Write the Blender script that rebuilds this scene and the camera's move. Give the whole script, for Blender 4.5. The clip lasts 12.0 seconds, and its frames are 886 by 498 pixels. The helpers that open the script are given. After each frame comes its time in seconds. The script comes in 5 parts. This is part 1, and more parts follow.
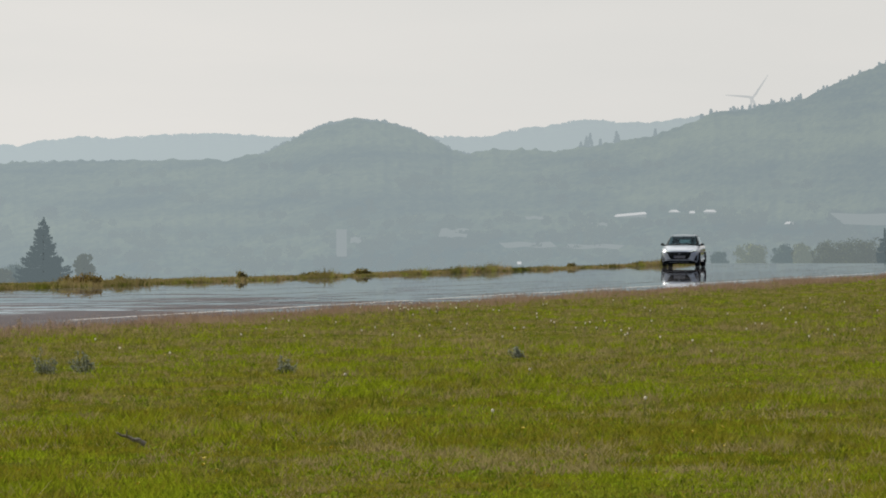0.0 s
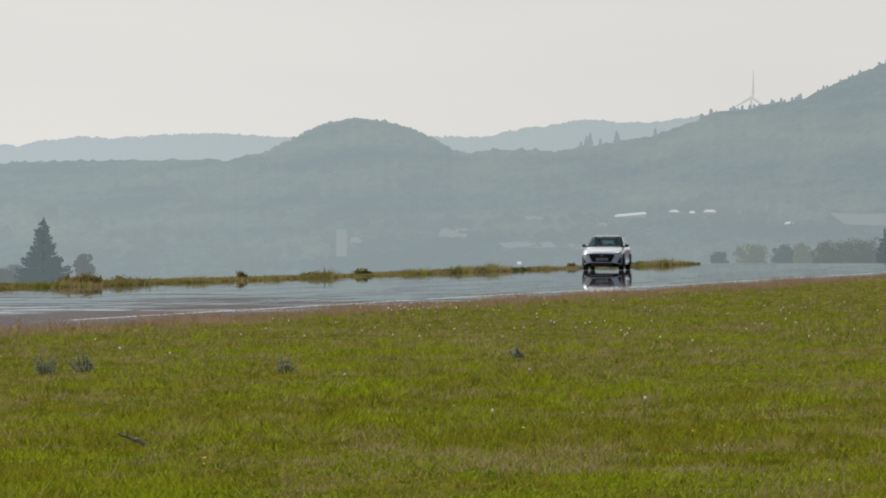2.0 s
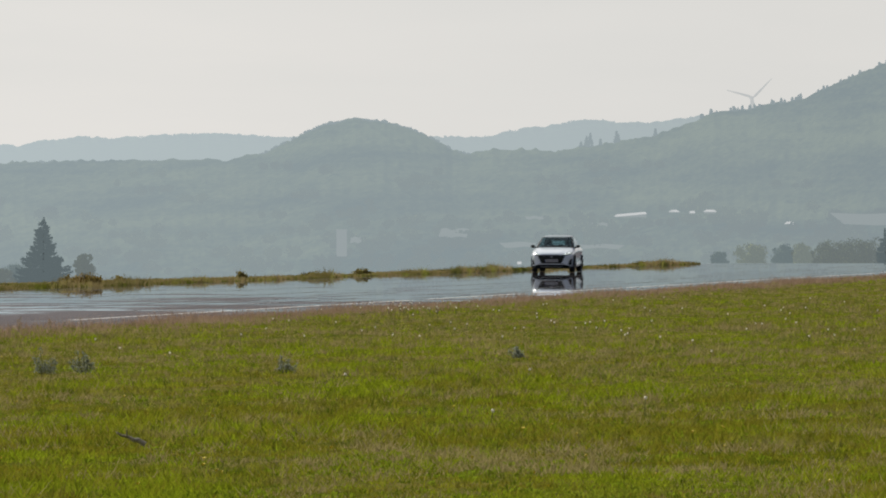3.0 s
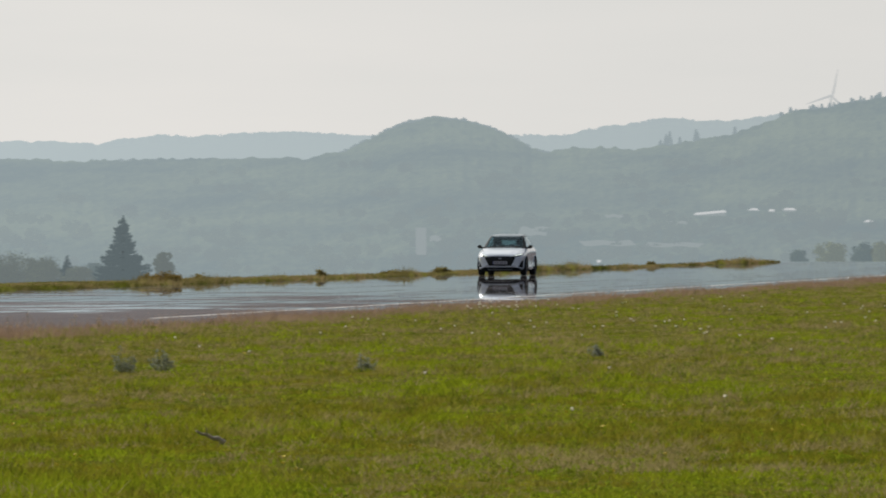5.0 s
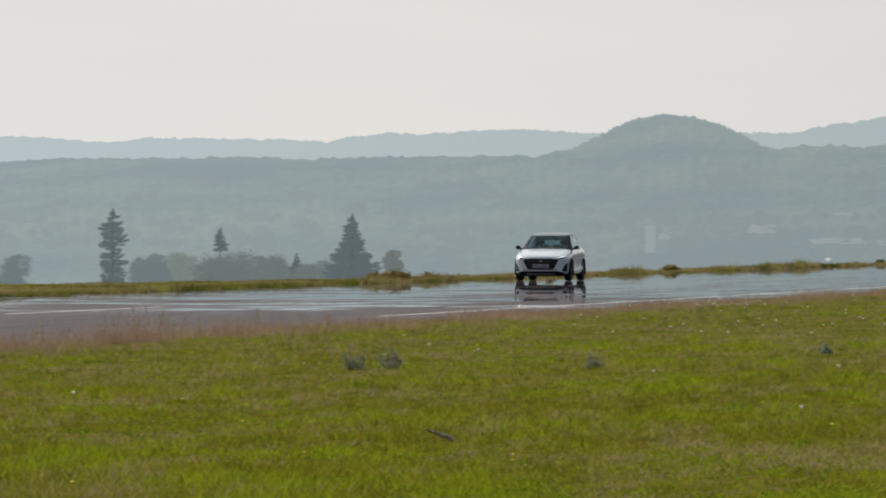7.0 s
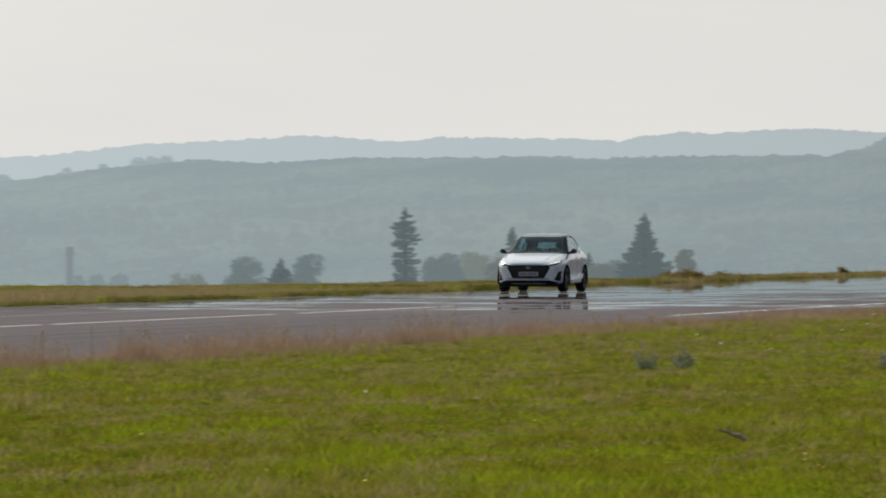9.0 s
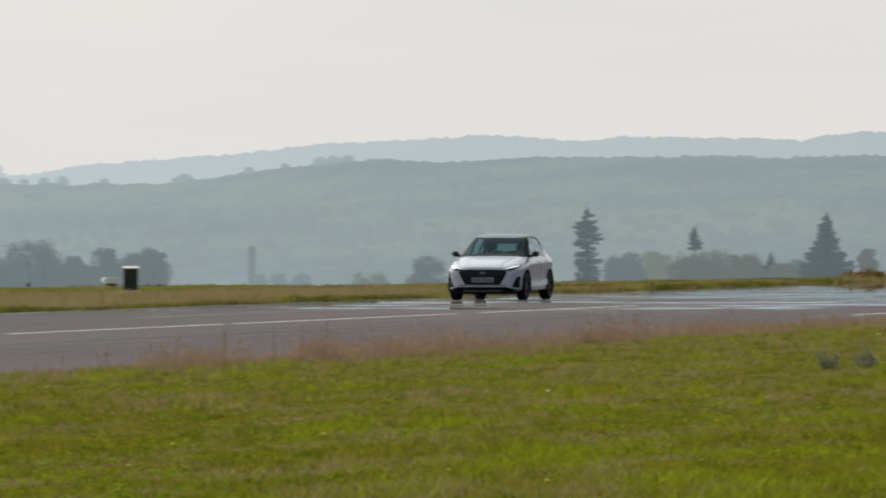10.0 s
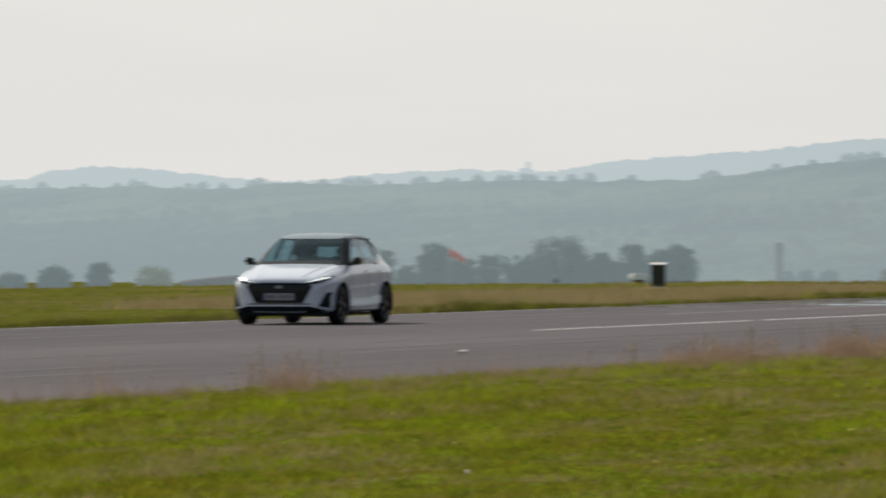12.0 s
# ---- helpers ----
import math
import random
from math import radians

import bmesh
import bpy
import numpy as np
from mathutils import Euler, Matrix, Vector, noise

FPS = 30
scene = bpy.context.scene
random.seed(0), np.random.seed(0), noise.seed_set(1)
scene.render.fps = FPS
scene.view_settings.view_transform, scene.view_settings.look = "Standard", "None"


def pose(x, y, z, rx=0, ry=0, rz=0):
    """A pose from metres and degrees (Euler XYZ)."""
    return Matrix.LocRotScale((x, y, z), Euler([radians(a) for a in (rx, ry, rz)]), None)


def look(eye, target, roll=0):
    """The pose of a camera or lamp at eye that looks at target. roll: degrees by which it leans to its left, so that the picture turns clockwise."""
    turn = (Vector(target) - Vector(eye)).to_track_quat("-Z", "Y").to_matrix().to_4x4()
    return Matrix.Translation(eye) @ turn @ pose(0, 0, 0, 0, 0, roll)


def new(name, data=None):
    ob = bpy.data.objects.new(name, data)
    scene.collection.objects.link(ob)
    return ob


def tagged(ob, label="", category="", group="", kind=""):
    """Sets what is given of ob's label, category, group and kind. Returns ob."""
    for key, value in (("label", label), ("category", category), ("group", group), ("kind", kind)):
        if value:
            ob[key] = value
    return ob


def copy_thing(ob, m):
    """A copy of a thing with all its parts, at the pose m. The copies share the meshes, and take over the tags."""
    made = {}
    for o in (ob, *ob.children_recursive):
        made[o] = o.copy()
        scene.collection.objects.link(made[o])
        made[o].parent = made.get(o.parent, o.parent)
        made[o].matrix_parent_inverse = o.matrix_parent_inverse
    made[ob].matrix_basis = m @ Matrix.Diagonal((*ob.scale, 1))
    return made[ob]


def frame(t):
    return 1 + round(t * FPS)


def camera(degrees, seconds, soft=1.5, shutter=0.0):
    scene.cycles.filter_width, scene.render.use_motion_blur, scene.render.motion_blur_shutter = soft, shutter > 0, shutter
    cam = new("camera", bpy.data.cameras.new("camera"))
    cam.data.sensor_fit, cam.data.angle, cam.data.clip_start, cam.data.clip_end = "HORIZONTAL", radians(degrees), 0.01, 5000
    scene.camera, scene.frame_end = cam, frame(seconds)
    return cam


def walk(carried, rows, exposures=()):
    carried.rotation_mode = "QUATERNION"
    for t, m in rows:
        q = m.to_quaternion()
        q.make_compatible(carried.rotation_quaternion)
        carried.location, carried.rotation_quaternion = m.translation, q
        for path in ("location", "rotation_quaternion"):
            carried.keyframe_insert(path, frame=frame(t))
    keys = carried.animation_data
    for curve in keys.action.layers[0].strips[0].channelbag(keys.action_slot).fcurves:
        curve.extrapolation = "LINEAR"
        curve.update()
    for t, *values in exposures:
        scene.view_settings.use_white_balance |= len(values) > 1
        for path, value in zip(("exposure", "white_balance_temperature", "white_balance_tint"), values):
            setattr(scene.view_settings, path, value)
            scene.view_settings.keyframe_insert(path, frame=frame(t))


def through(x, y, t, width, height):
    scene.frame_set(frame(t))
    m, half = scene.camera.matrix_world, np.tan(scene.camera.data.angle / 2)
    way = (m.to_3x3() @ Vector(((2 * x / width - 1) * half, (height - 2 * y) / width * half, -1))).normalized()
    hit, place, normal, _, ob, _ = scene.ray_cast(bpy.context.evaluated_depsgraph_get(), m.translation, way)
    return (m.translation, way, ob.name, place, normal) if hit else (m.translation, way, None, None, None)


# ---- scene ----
from mathutils.bvhtree import BVHTree

# ---- the camera on its tripod beside the runway: a long lens that only pans ----
EYE = 1.67
cam = camera(5.474, 12.0, soft=1.85, shutter=0.7)
AIM = [  # seconds, bearing to the left of the runway's direction, tilt
    (0.0, 7.1725, -0.1153), (1.0, 7.1725, -0.1153), (2.0, 7.1725, -0.1153), (2.7, 7.1725, -0.1153), (3.4, 7.180, -0.1160),
    (4.0, 7.235, -0.1185), (4.5, 7.3681, -0.1205), (5.0, 7.664, -0.1258), (5.5, 7.961, -0.131), (6.0, 8.3498, -0.1345),
    (6.5, 8.7236, -0.1387), (7.1, 9.155, -0.1386), (7.7, 9.630, -0.1383), (8.3, 10.1525, -0.1381), (8.5, 10.3622, -0.138),
    (9.0, 10.8879, -0.1432), (9.5, 11.4382, -0.145), (10.0, 12.0129, -0.1467), (10.5, 12.6365, -0.1485), (11.0, 13.454, -0.1537),
    (11.5, 14.3519, -0.1607), (12.0, 15.2742, -0.1694)]
walk(cam, [(t, pose(0, 0, EYE, 90 + tilt, 0, yaw)) for t, yaw, tilt in AIM])

# ---- daylight: a hazy white sky and a veiled sun ahead of the camera, to its left ----
SUN_BEARING, SUN_HEIGHT = 50.0, 42.0
world = bpy.data.worlds.new("hazy_sky")
scene.world = world
world.use_nodes = True
wn, wl = world.node_tree.nodes, world.node_tree.links
wn.clear()
sky = wn.new("ShaderNodeTexSky")
sky.sky_type, sky.sun_disc = "NISHITA", False
sky.sun_elevation, sky.sun_rotation = radians(SUN_HEIGHT), radians(-SUN_BEARING)
sky.air_density, sky.dust_density, sky.ozone_density = 1.0, 3.0, 1.5
veil = wn.new("ShaderNodeMix")
veil.data_type = "RGBA"
dim = wn.new("ShaderNodeMix")
dim.data_type, dim.blend_type = "RGBA", "MULTIPLY"
dim.inputs[0].default_value, dim.inputs[7].default_value = 1.0, (0.33, 0.36, 0.42, 1)
wl.new(sky.outputs[0], dim.inputs[6])
wl.new(dim.outputs[2], veil.inputs[6])
wcoord, wmap, wnoise, wramp = (wn.new("ShaderNode" + n) for n in ("TexCoord", "Mapping", "TexNoise", "ValToRGB"))
wmap.inputs["Scale"].default_value = (9, 9, 60)
wnoise.inputs["Scale"].default_value, wnoise.inputs["Detail"].default_value = 1.6, 5.0
wramp.color_ramp.elements[0].position, wramp.color_ramp.elements[0].color = 0.35, (6.75, 6.68, 6.45, 1)
wramp.color_ramp.elements[1].position, wramp.color_ramp.elements[1].color = 0.7, (7.15, 6.98, 6.7, 1)
toward, thick = wn.new("ShaderNodeVectorMath"), wn.new("ShaderNodeMapRange")
toward.operation = "DOT_PRODUCT"
toward.inputs[1].default_value = (-math.sin(radians(SUN_BEARING)), math.cos(radians(SUN_BEARING)), 0.0)
thick.interpolation_type = "SMOOTHSTEP"
for key, value in (("From Min", -0.9), ("From Max", 0.85), ("To Min", 0.12), ("To Max", 0.9)):
    thick.inputs[key].default_value = value
wl.new(wcoord.outputs["Generated"], toward.inputs[0])
wl.new(toward.outputs["Value"], thick.inputs["Value"])
up, thin, cover = wn.new("ShaderNodeSeparateXYZ"), wn.new("ShaderNodeMapRange"), wn.new("ShaderNodeMath")
for key, value in (("From Min", 0.15), ("From Max", 0.8), ("To Min", 1.0), ("To Max", 0.6)):
    thin.inputs[key].default_value = value
cover.operation = "MULTIPLY"
wl.new(wcoord.outputs["Generated"], up.inputs[0])
wl.new(up.outputs["Z"], thin.inputs["Value"])
wl.new(thick.outputs[0], cover.inputs[0])
wl.new(thin.outputs[0], cover.inputs[1])
wl.new(cover.outputs[0], veil.inputs[0])
wl.new(wcoord.outputs["Generated"], wmap.inputs[0])
wl.new(wmap.outputs[0], wnoise.inputs["Vector"])
wl.new(wnoise.outputs["Fac"], wramp.inputs[0])
wl.new(wramp.outputs[0], veil.inputs[7])
back = wn.new("ShaderNodeBackground")
glow = wn.new("ShaderNodeMapRange")
for key, value in (("From Min", 0.71), ("From Max", 0.84), ("To Min", 0.1155), ("To Max", 0.1235)):
    glow.inputs[key].default_value = value
wl.new(toward.outputs["Value"], glow.inputs["Value"])
wl.new(glow.outputs[0], back.inputs["Strength"])
wl.new(veil.outputs[2], back.inputs[0])
wout = wn.new("ShaderNodeOutputWorld")
wl.new(back.outputs[0], wout.inputs[0])

sun = new("sun", bpy.data.lights.new("sun", "SUN"))
sun.data.energy, sun.data.angle, sun.data.color = 4.9, radians(9), (1.0, 0.95, 0.86)
sb, se = radians(SUN_BEARING), radians(SUN_HEIGHT)
sun.matrix_world = look((-math.sin(sb) * math.cos(se) * 300, math.cos(sb) * math.cos(se) * 300, math.sin(se) * 300), (0, 0, 0))


# ---- materials ----
def material(name):
    m = bpy.data.materials.new(name)
    m.use_nodes = True
    nt = m.node_tree
    bsdf = next(n for n in nt.nodes if n.type == "BSDF_PRINCIPLED")
    return m, nt, bsdf


def add(nt, kind, **inputs):
    n = nt.nodes.new("ShaderNode" + kind)
    for key, value in inputs.items():
        n.inputs[key.replace("_", " ")].default_value = value
    return n


def ramp(nt, fac, stops):
    r = nt.nodes.new("ShaderNodeValToRGB")
    e = r.color_ramp.elements
    while len(e) < len(stops):
        e.new(0.5)
    for el, (p, c) in zip(e, stops):
        el.position, el.color = p, (*c, 1)
    nt.links.new(fac, r.inputs[0])
    return r.outputs[0]


def mixed(nt, fac, a, b, blend="MIX"):
    m = nt.nodes.new("ShaderNodeMix")
    m.data_type, m.blend_type = "RGBA", blend
    for sock, v in ((m.inputs[0], fac), (m.inputs[6], a), (m.inputs[7], b)):
        if isinstance(v, bpy.types.NodeSocket):
            nt.links.new(v, sock)
        else:
            sock.default_value = v if isinstance(v, float) else (*v, 1)
    return m.outputs[2]


def noise_at(nt, scale, detail=3.0, stretch=(1, 1, 1), rough=0.55):
    c, mp, n = nt.nodes.new("ShaderNodeTexCoord"), nt.nodes.new("ShaderNodeMapping"), nt.nodes.new("ShaderNodeTexNoise")
    mp.inputs["Scale"].default_value = stretch
    n.inputs["Scale"].default_value, n.inputs["Detail"].default_value, n.inputs["Roughness"].default_value = scale, detail, rough
    nt.links.new(c.outputs["Object"], mp.inputs[0])
    nt.links.new(mp.outputs[0], n.inputs["Vector"])
    return n.outputs["Fac"]


def island(nt):
    return nt.nodes.new("ShaderNodeNewGeometry").outputs["Random Per Island"]


def bump(nt, bsdf, height, strength, distance):
    b = nt.nodes.new("ShaderNodeBump")
    b.inputs["Strength"].default_value, b.inputs["Distance"].default_value = strength, distance
    nt.links.new(height, b.inputs["Height"])
    nt.links.new(b.outputs[0], bsdf.inputs["Normal"])


def plain(name, color, rough=0.6, metal=0.0, spec=0.5, vary=0.12, scale=6.0, coat=0.0, relief=0.0):
    """A surface of one kind with slight dirt at two scales."""
    m, nt, b = material(name)
    n1, n2 = noise_at(nt, scale, 5.0), noise_at(nt, scale * 14, 2.0)
    both = mixed(nt, 0.4, n1, n2)
    lo, hi = tuple(c * (1 - vary) for c in color), tuple(min(1, c * (1 + vary)) for c in color)
    nt.links.new(ramp(nt, both, [(0.3, lo), (0.7, hi)]), b.inputs["Base Color"])
    b.inputs["Roughness"].default_value, b.inputs["Metallic"].default_value = rough, metal
    b.inputs["Specular IOR Level"].default_value, b.inputs["Coat Weight"].default_value = spec, coat
    b.inputs["Coat Roughness"].default_value = 0.05
    if relief:
        bump(nt, b, n2, 0.4, relief)
    return m


def leafy(name, dark, light, dry, dry_at=(0.52, 0.66), patch=0.35, through=0.35, tuft=3.2, deep=None, drier=None, upright=False, belt=None, lushness=0.72, along=0.25):
    """Grass or leaves: each blade varies, patches of dry, lush and deep green growth lie over them, light comes through.
    drier: from where to where along the runway the dry patches spread, and how much. upright: blades that stand, and so
    are lit like the turf that they form. belt: across the runway's direction, where a drier strip lies."""
    m, nt, b = material(name)
    own = ramp(nt, island(nt), [(0.0, dark), (0.6, light), (1.0, tuple(c * 1.12 for c in light))])
    dryness = noise_at(nt, patch, 5.0, (1, 0.3, 0), 0.7)
    if drier:
        c, sep, far = nt.nodes.new("ShaderNodeTexCoord"), nt.nodes.new("ShaderNodeSeparateXYZ"), nt.nodes.new("ShaderNodeMapRange")
        nt.links.new(c.outputs["Object"], sep.inputs[0])
        nt.links.new(sep.outputs["Y"], far.inputs["Value"])
        for key, value in (("From Min", drier[0]), ("From Max", drier[1]), ("To Min", -1.3 * drier[2]), ("To Max", drier[2])):
            far.inputs[key].default_value = value
        more = nt.nodes.new("ShaderNodeMath")
        nt.links.new(dryness, more.inputs[0])
        nt.links.new(far.outputs[0], more.inputs[1])
        dryness = more.outputs[0]
        if belt:
            strip, both = nt.nodes.new("ShaderNodeMapRange"), nt.nodes.new("ShaderNodeMath")
            nt.links.new(sep.outputs["X"], strip.inputs["Value"])
            strip.inputs["From Min"].default_value, strip.inputs["From Max"].default_value = -belt[1], -belt[0]
            nt.links.new(dryness, both.inputs[0])
            nt.links.new(ramp(nt, strip.outputs[0], [(0.0, (0, 0, 0)), (0.3, (belt[2],) * 3), (0.75, (belt[2],) * 3), (1.0, (0, 0, 0))]), both.inputs[1])
            dryness = both.outputs[0]
    worn = ramp(nt, dryness, [(dry_at[0], (0, 0, 0)), (dry_at[1], (0.9, 0.9, 0.9))])
    lush = ramp(nt, noise_at(nt, tuft, 2.5, (1, along, 0)), [(0.53, (0, 0, 0)), (0.63, (1, 1, 1))])
    col = mixed(nt, worn, own, dry)
    if deep:
        col = mixed(nt, ramp(nt, noise_at(nt, tuft * 0.45, 3.0, (1, along, 0)), [(0.38, (0.9, 0.9, 0.9)), (0.50, (0, 0, 0))]), col, deep)
    bright = mixed(nt, lushness, col, (min(1, light[0] * 1.55), min(1, light[1] * 1.82), light[2] * 1.2))
    col = mixed(nt, lush, col, bright)
    nt.links.new(col, b.inputs["Base Color"])
    b.inputs["Roughness"].default_value, b.inputs["Specular IOR Level"].default_value = 1.0, 0.0
    tr = nt.nodes.new("ShaderNodeBsdfTranslucent")
    nt.links.new(col, tr.inputs[0])
    if upright:
        g, lift, unit = nt.nodes.new("ShaderNodeNewGeometry"), nt.nodes.new("ShaderNodeVectorMath"), nt.nodes.new("ShaderNodeVectorMath")
        lift.operation, unit.operation = "MULTIPLY_ADD", "NORMALIZE"
        lift.inputs[1].default_value, lift.inputs[2].default_value = (0.55, 0.55, 0.55), (0, 0, 0.8)
        nt.links.new(g.outputs["Normal"], lift.inputs[0])
        nt.links.new(lift.outputs[0], unit.inputs[0])
        nt.links.new(unit.outputs[0], b.inputs["Normal"])
    mx = nt.nodes.new("ShaderNodeMixShader")
    mx.inputs[0].default_value = through
    out = next(n for n in nt.nodes if n.type == "OUTPUT_MATERIAL")
    nt.links.new(b.outputs[0], mx.inputs[1])
    nt.links.new(tr.outputs[0], mx.inputs[2])
    nt.links.new(mx.outputs[0], out.inputs[0])
    return m


def painted_haze_surface(name, dark, light, air, share):
    """Woods and more kilometres off: haze painted in as emission over their own colour."""
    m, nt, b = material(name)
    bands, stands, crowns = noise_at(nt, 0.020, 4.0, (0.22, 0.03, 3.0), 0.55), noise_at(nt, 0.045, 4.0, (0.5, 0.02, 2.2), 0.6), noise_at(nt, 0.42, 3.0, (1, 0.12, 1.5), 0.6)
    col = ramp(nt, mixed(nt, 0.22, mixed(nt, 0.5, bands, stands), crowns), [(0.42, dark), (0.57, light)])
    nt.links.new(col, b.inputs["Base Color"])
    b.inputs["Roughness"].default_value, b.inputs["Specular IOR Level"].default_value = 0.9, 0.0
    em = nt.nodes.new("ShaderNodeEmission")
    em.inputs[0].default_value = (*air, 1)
    # the painted haze is brighter towards the sun
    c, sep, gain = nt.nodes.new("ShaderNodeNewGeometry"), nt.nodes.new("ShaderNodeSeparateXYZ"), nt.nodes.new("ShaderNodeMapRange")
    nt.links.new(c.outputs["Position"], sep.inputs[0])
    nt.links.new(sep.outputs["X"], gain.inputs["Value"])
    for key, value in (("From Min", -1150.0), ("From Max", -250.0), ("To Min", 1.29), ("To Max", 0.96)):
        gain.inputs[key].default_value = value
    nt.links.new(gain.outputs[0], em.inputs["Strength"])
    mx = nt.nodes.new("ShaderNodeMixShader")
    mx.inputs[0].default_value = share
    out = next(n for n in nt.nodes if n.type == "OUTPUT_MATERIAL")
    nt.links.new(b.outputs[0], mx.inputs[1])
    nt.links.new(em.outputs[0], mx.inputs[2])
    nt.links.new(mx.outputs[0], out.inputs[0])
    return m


def painted_haze_clumps(name, dark, light, air, share):
    """Leaves or needles a kilometre off, each clump with its own tone, haze mixed in as emission."""
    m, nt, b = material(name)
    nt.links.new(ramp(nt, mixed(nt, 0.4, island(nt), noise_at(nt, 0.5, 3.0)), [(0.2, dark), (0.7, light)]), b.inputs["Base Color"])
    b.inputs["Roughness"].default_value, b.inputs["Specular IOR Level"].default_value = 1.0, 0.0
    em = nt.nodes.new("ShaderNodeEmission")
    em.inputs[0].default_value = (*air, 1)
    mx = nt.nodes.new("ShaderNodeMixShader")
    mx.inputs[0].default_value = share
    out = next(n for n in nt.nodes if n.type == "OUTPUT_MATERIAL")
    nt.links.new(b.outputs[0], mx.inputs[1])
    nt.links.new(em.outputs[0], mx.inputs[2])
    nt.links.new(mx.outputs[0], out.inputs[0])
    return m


def asphalt(name):
    """Old runway asphalt. Hot air over it mirrors at the flattest angles only, in uneven layers."""
    m, nt, b = material(name)
    stain, grain = noise_at(nt, 0.12, 5.0, (1, 0.15, 1)), noise_at(nt, 22.0, 3.0)
    col = ramp(nt, mixed(nt, 0.3, stain, grain), [(0.32, (0.046, 0.040, 0.044)), (0.68, (0.100, 0.088, 0.094))])
    nt.links.new(col, b.inputs["Base Color"])
    b.inputs["Roughness"].default_value, b.inputs["Specular IOR Level"].default_value = 0.9, 0.12
    bump(nt, b, grain, 0.3, 0.004)
    lw = nt.nodes.new("ShaderNodeLayerWeight")
    lw.inputs["Blend"].default_value = 0.5
    mr = nt.nodes.new("ShaderNodeMapRange")
    mr.inputs["From Min"].default_value, mr.inputs["From Max"].default_value = 0.9897, 0.9943
    nt.links.new(lw.outputs["Facing"], mr.inputs["Value"])
    layers = noise_at(nt, 0.15, 4.0, (1.5, 1.3, 1), 0.6)
    sub = nt.nodes.new("ShaderNodeMath")
    sub.operation = "MULTIPLY_ADD"
    nt.links.new(layers, sub.inputs[0])
    sub.inputs[1].default_value, sub.inputs[2].default_value = 2.6, -1.3
    summed = nt.nodes.new("ShaderNodeMath")
    summed.operation = "ADD"
    nt.links.new(mr.outputs[0], summed.inputs[0])
    nt.links.new(sub.outputs[0], summed.inputs[1])
    layered = ramp(nt, summed.outputs[0], [(0.36, (0, 0, 0)), (0.62, (0.95, 0.95, 0.95))])
    gl = nt.nodes.new("ShaderNodeBsdfGlossy")
    gl.inputs["Color"].default_value, gl.inputs["Roughness"].default_value = (0.93, 0.94, 0.96, 1), 0.012
    mx = nt.nodes.new("ShaderNodeMixShader")
    nt.links.new(mixed(nt, 1.0, layered, ramp(nt, mr.outputs[0], [(0.0, (0, 0, 0)), (0.12, (1, 1, 1))]), "MULTIPLY"), mx.inputs[0])
    nt.links.new(b.outputs[0], mx.inputs[1])
    nt.links.new(gl.outputs[0], mx.inputs[2])
    out = next(n for n in nt.nodes if n.type == "OUTPUT_MATERIAL")
    nt.links.new(mx.outputs[0], out.inputs[0])
    return m


GRASS = leafy("meadow_grass", (0.175, 0.163, 0.016), (0.217, 0.199, 0.020), (0.31, 0.255, 0.115), (0.45, 0.62), patch=0.9, through=0.4, tuft=6.5, deep=(0.085, 0.128, 0.009), drier=(60.0, 130.0, 0.07), upright=True, lushness=0.7, along=0.35)
FRESH = leafy("fresh_meadow_grass", (0.15, 0.195, 0.010), (0.235, 0.28, 0.014), (0.24, 0.25, 0.02), through=0.45, tuft=5.0, upright=True, lushness=0.35, along=0.4)
PARCHED = leafy("parched_meadow_grass", (0.25, 0.205, 0.075), (0.34, 0.285, 0.12), (0.36, 0.30, 0.14), through=0.35, upright=True, lushness=0.0)
ROSETTE = leafy("broad_meadow_leaves", (0.13, 0.17, 0.012), (0.20, 0.255, 0.017), (0.23, 0.25, 0.03), through=0.45, tuft=5.0, upright=True, lushness=0.35, along=0.4)
STRAW = leafy("dry_seed_grass", (0.26, 0.165, 0.112), (0.40, 0.28, 0.20), (0.43, 0.32, 0.23), through=0.3, lushness=0.0)
VERGE = leafy("verge_grass", (0.12, 0.116, 0.024), (0.20, 0.182, 0.045), (0.34, 0.265, 0.125), (0.36, 0.52), patch=0.16, tuft=1.2, deep=(0.06, 0.075, 0.014), drier=(145.0, 190.0, 0.06), belt=(47.0, 60.0, 0.13), upright=True)
VERGE_STRAW = leafy("verge_straw", (0.255, 0.20, 0.09), (0.38, 0.30, 0.15), (0.40, 0.32, 0.18), patch=0.3, lushness=0.0, upright=True)
VERGE_EDGE = leafy("verge_edge_grass", (0.075, 0.088, 0.014), (0.135, 0.14, 0.022), (0.22, 0.18, 0.07), (0.55, 0.7), patch=0.3, tuft=1.5, upright=True)
SOIL = leafy("meadow_soil", (0.07, 0.077, 0.011), (0.095, 0.1, 0.015), (0.14, 0.11, 0.04), through=0.0, tuft=7.0, lushness=0.25, along=0.8)
ASPHALT = asphalt("runway_asphalt")
PAINT = plain("worn_white_paint", (0.52, 0.51, 0.49), 0.7, vary=0.25, scale=1.5)
WORN = plain("nearly_gone_paint", (0.27, 0.26, 0.25), 0.8, vary=0.4, scale=1.2)
SEAM = plain("tar_seam", (0.035, 0.032, 0.032), 0.6, vary=0.3, scale=2.0)
# haze colour that the far materials emit
HAZE_GLOW = (0.36, 0.42, 0.44)
FAR_WOODS = painted_haze_surface("hazed_far_ridge_woods", (0.03, 0.05, 0.03), (0.06, 0.08, 0.04), (0.425, 0.488, 0.508), 0.90)
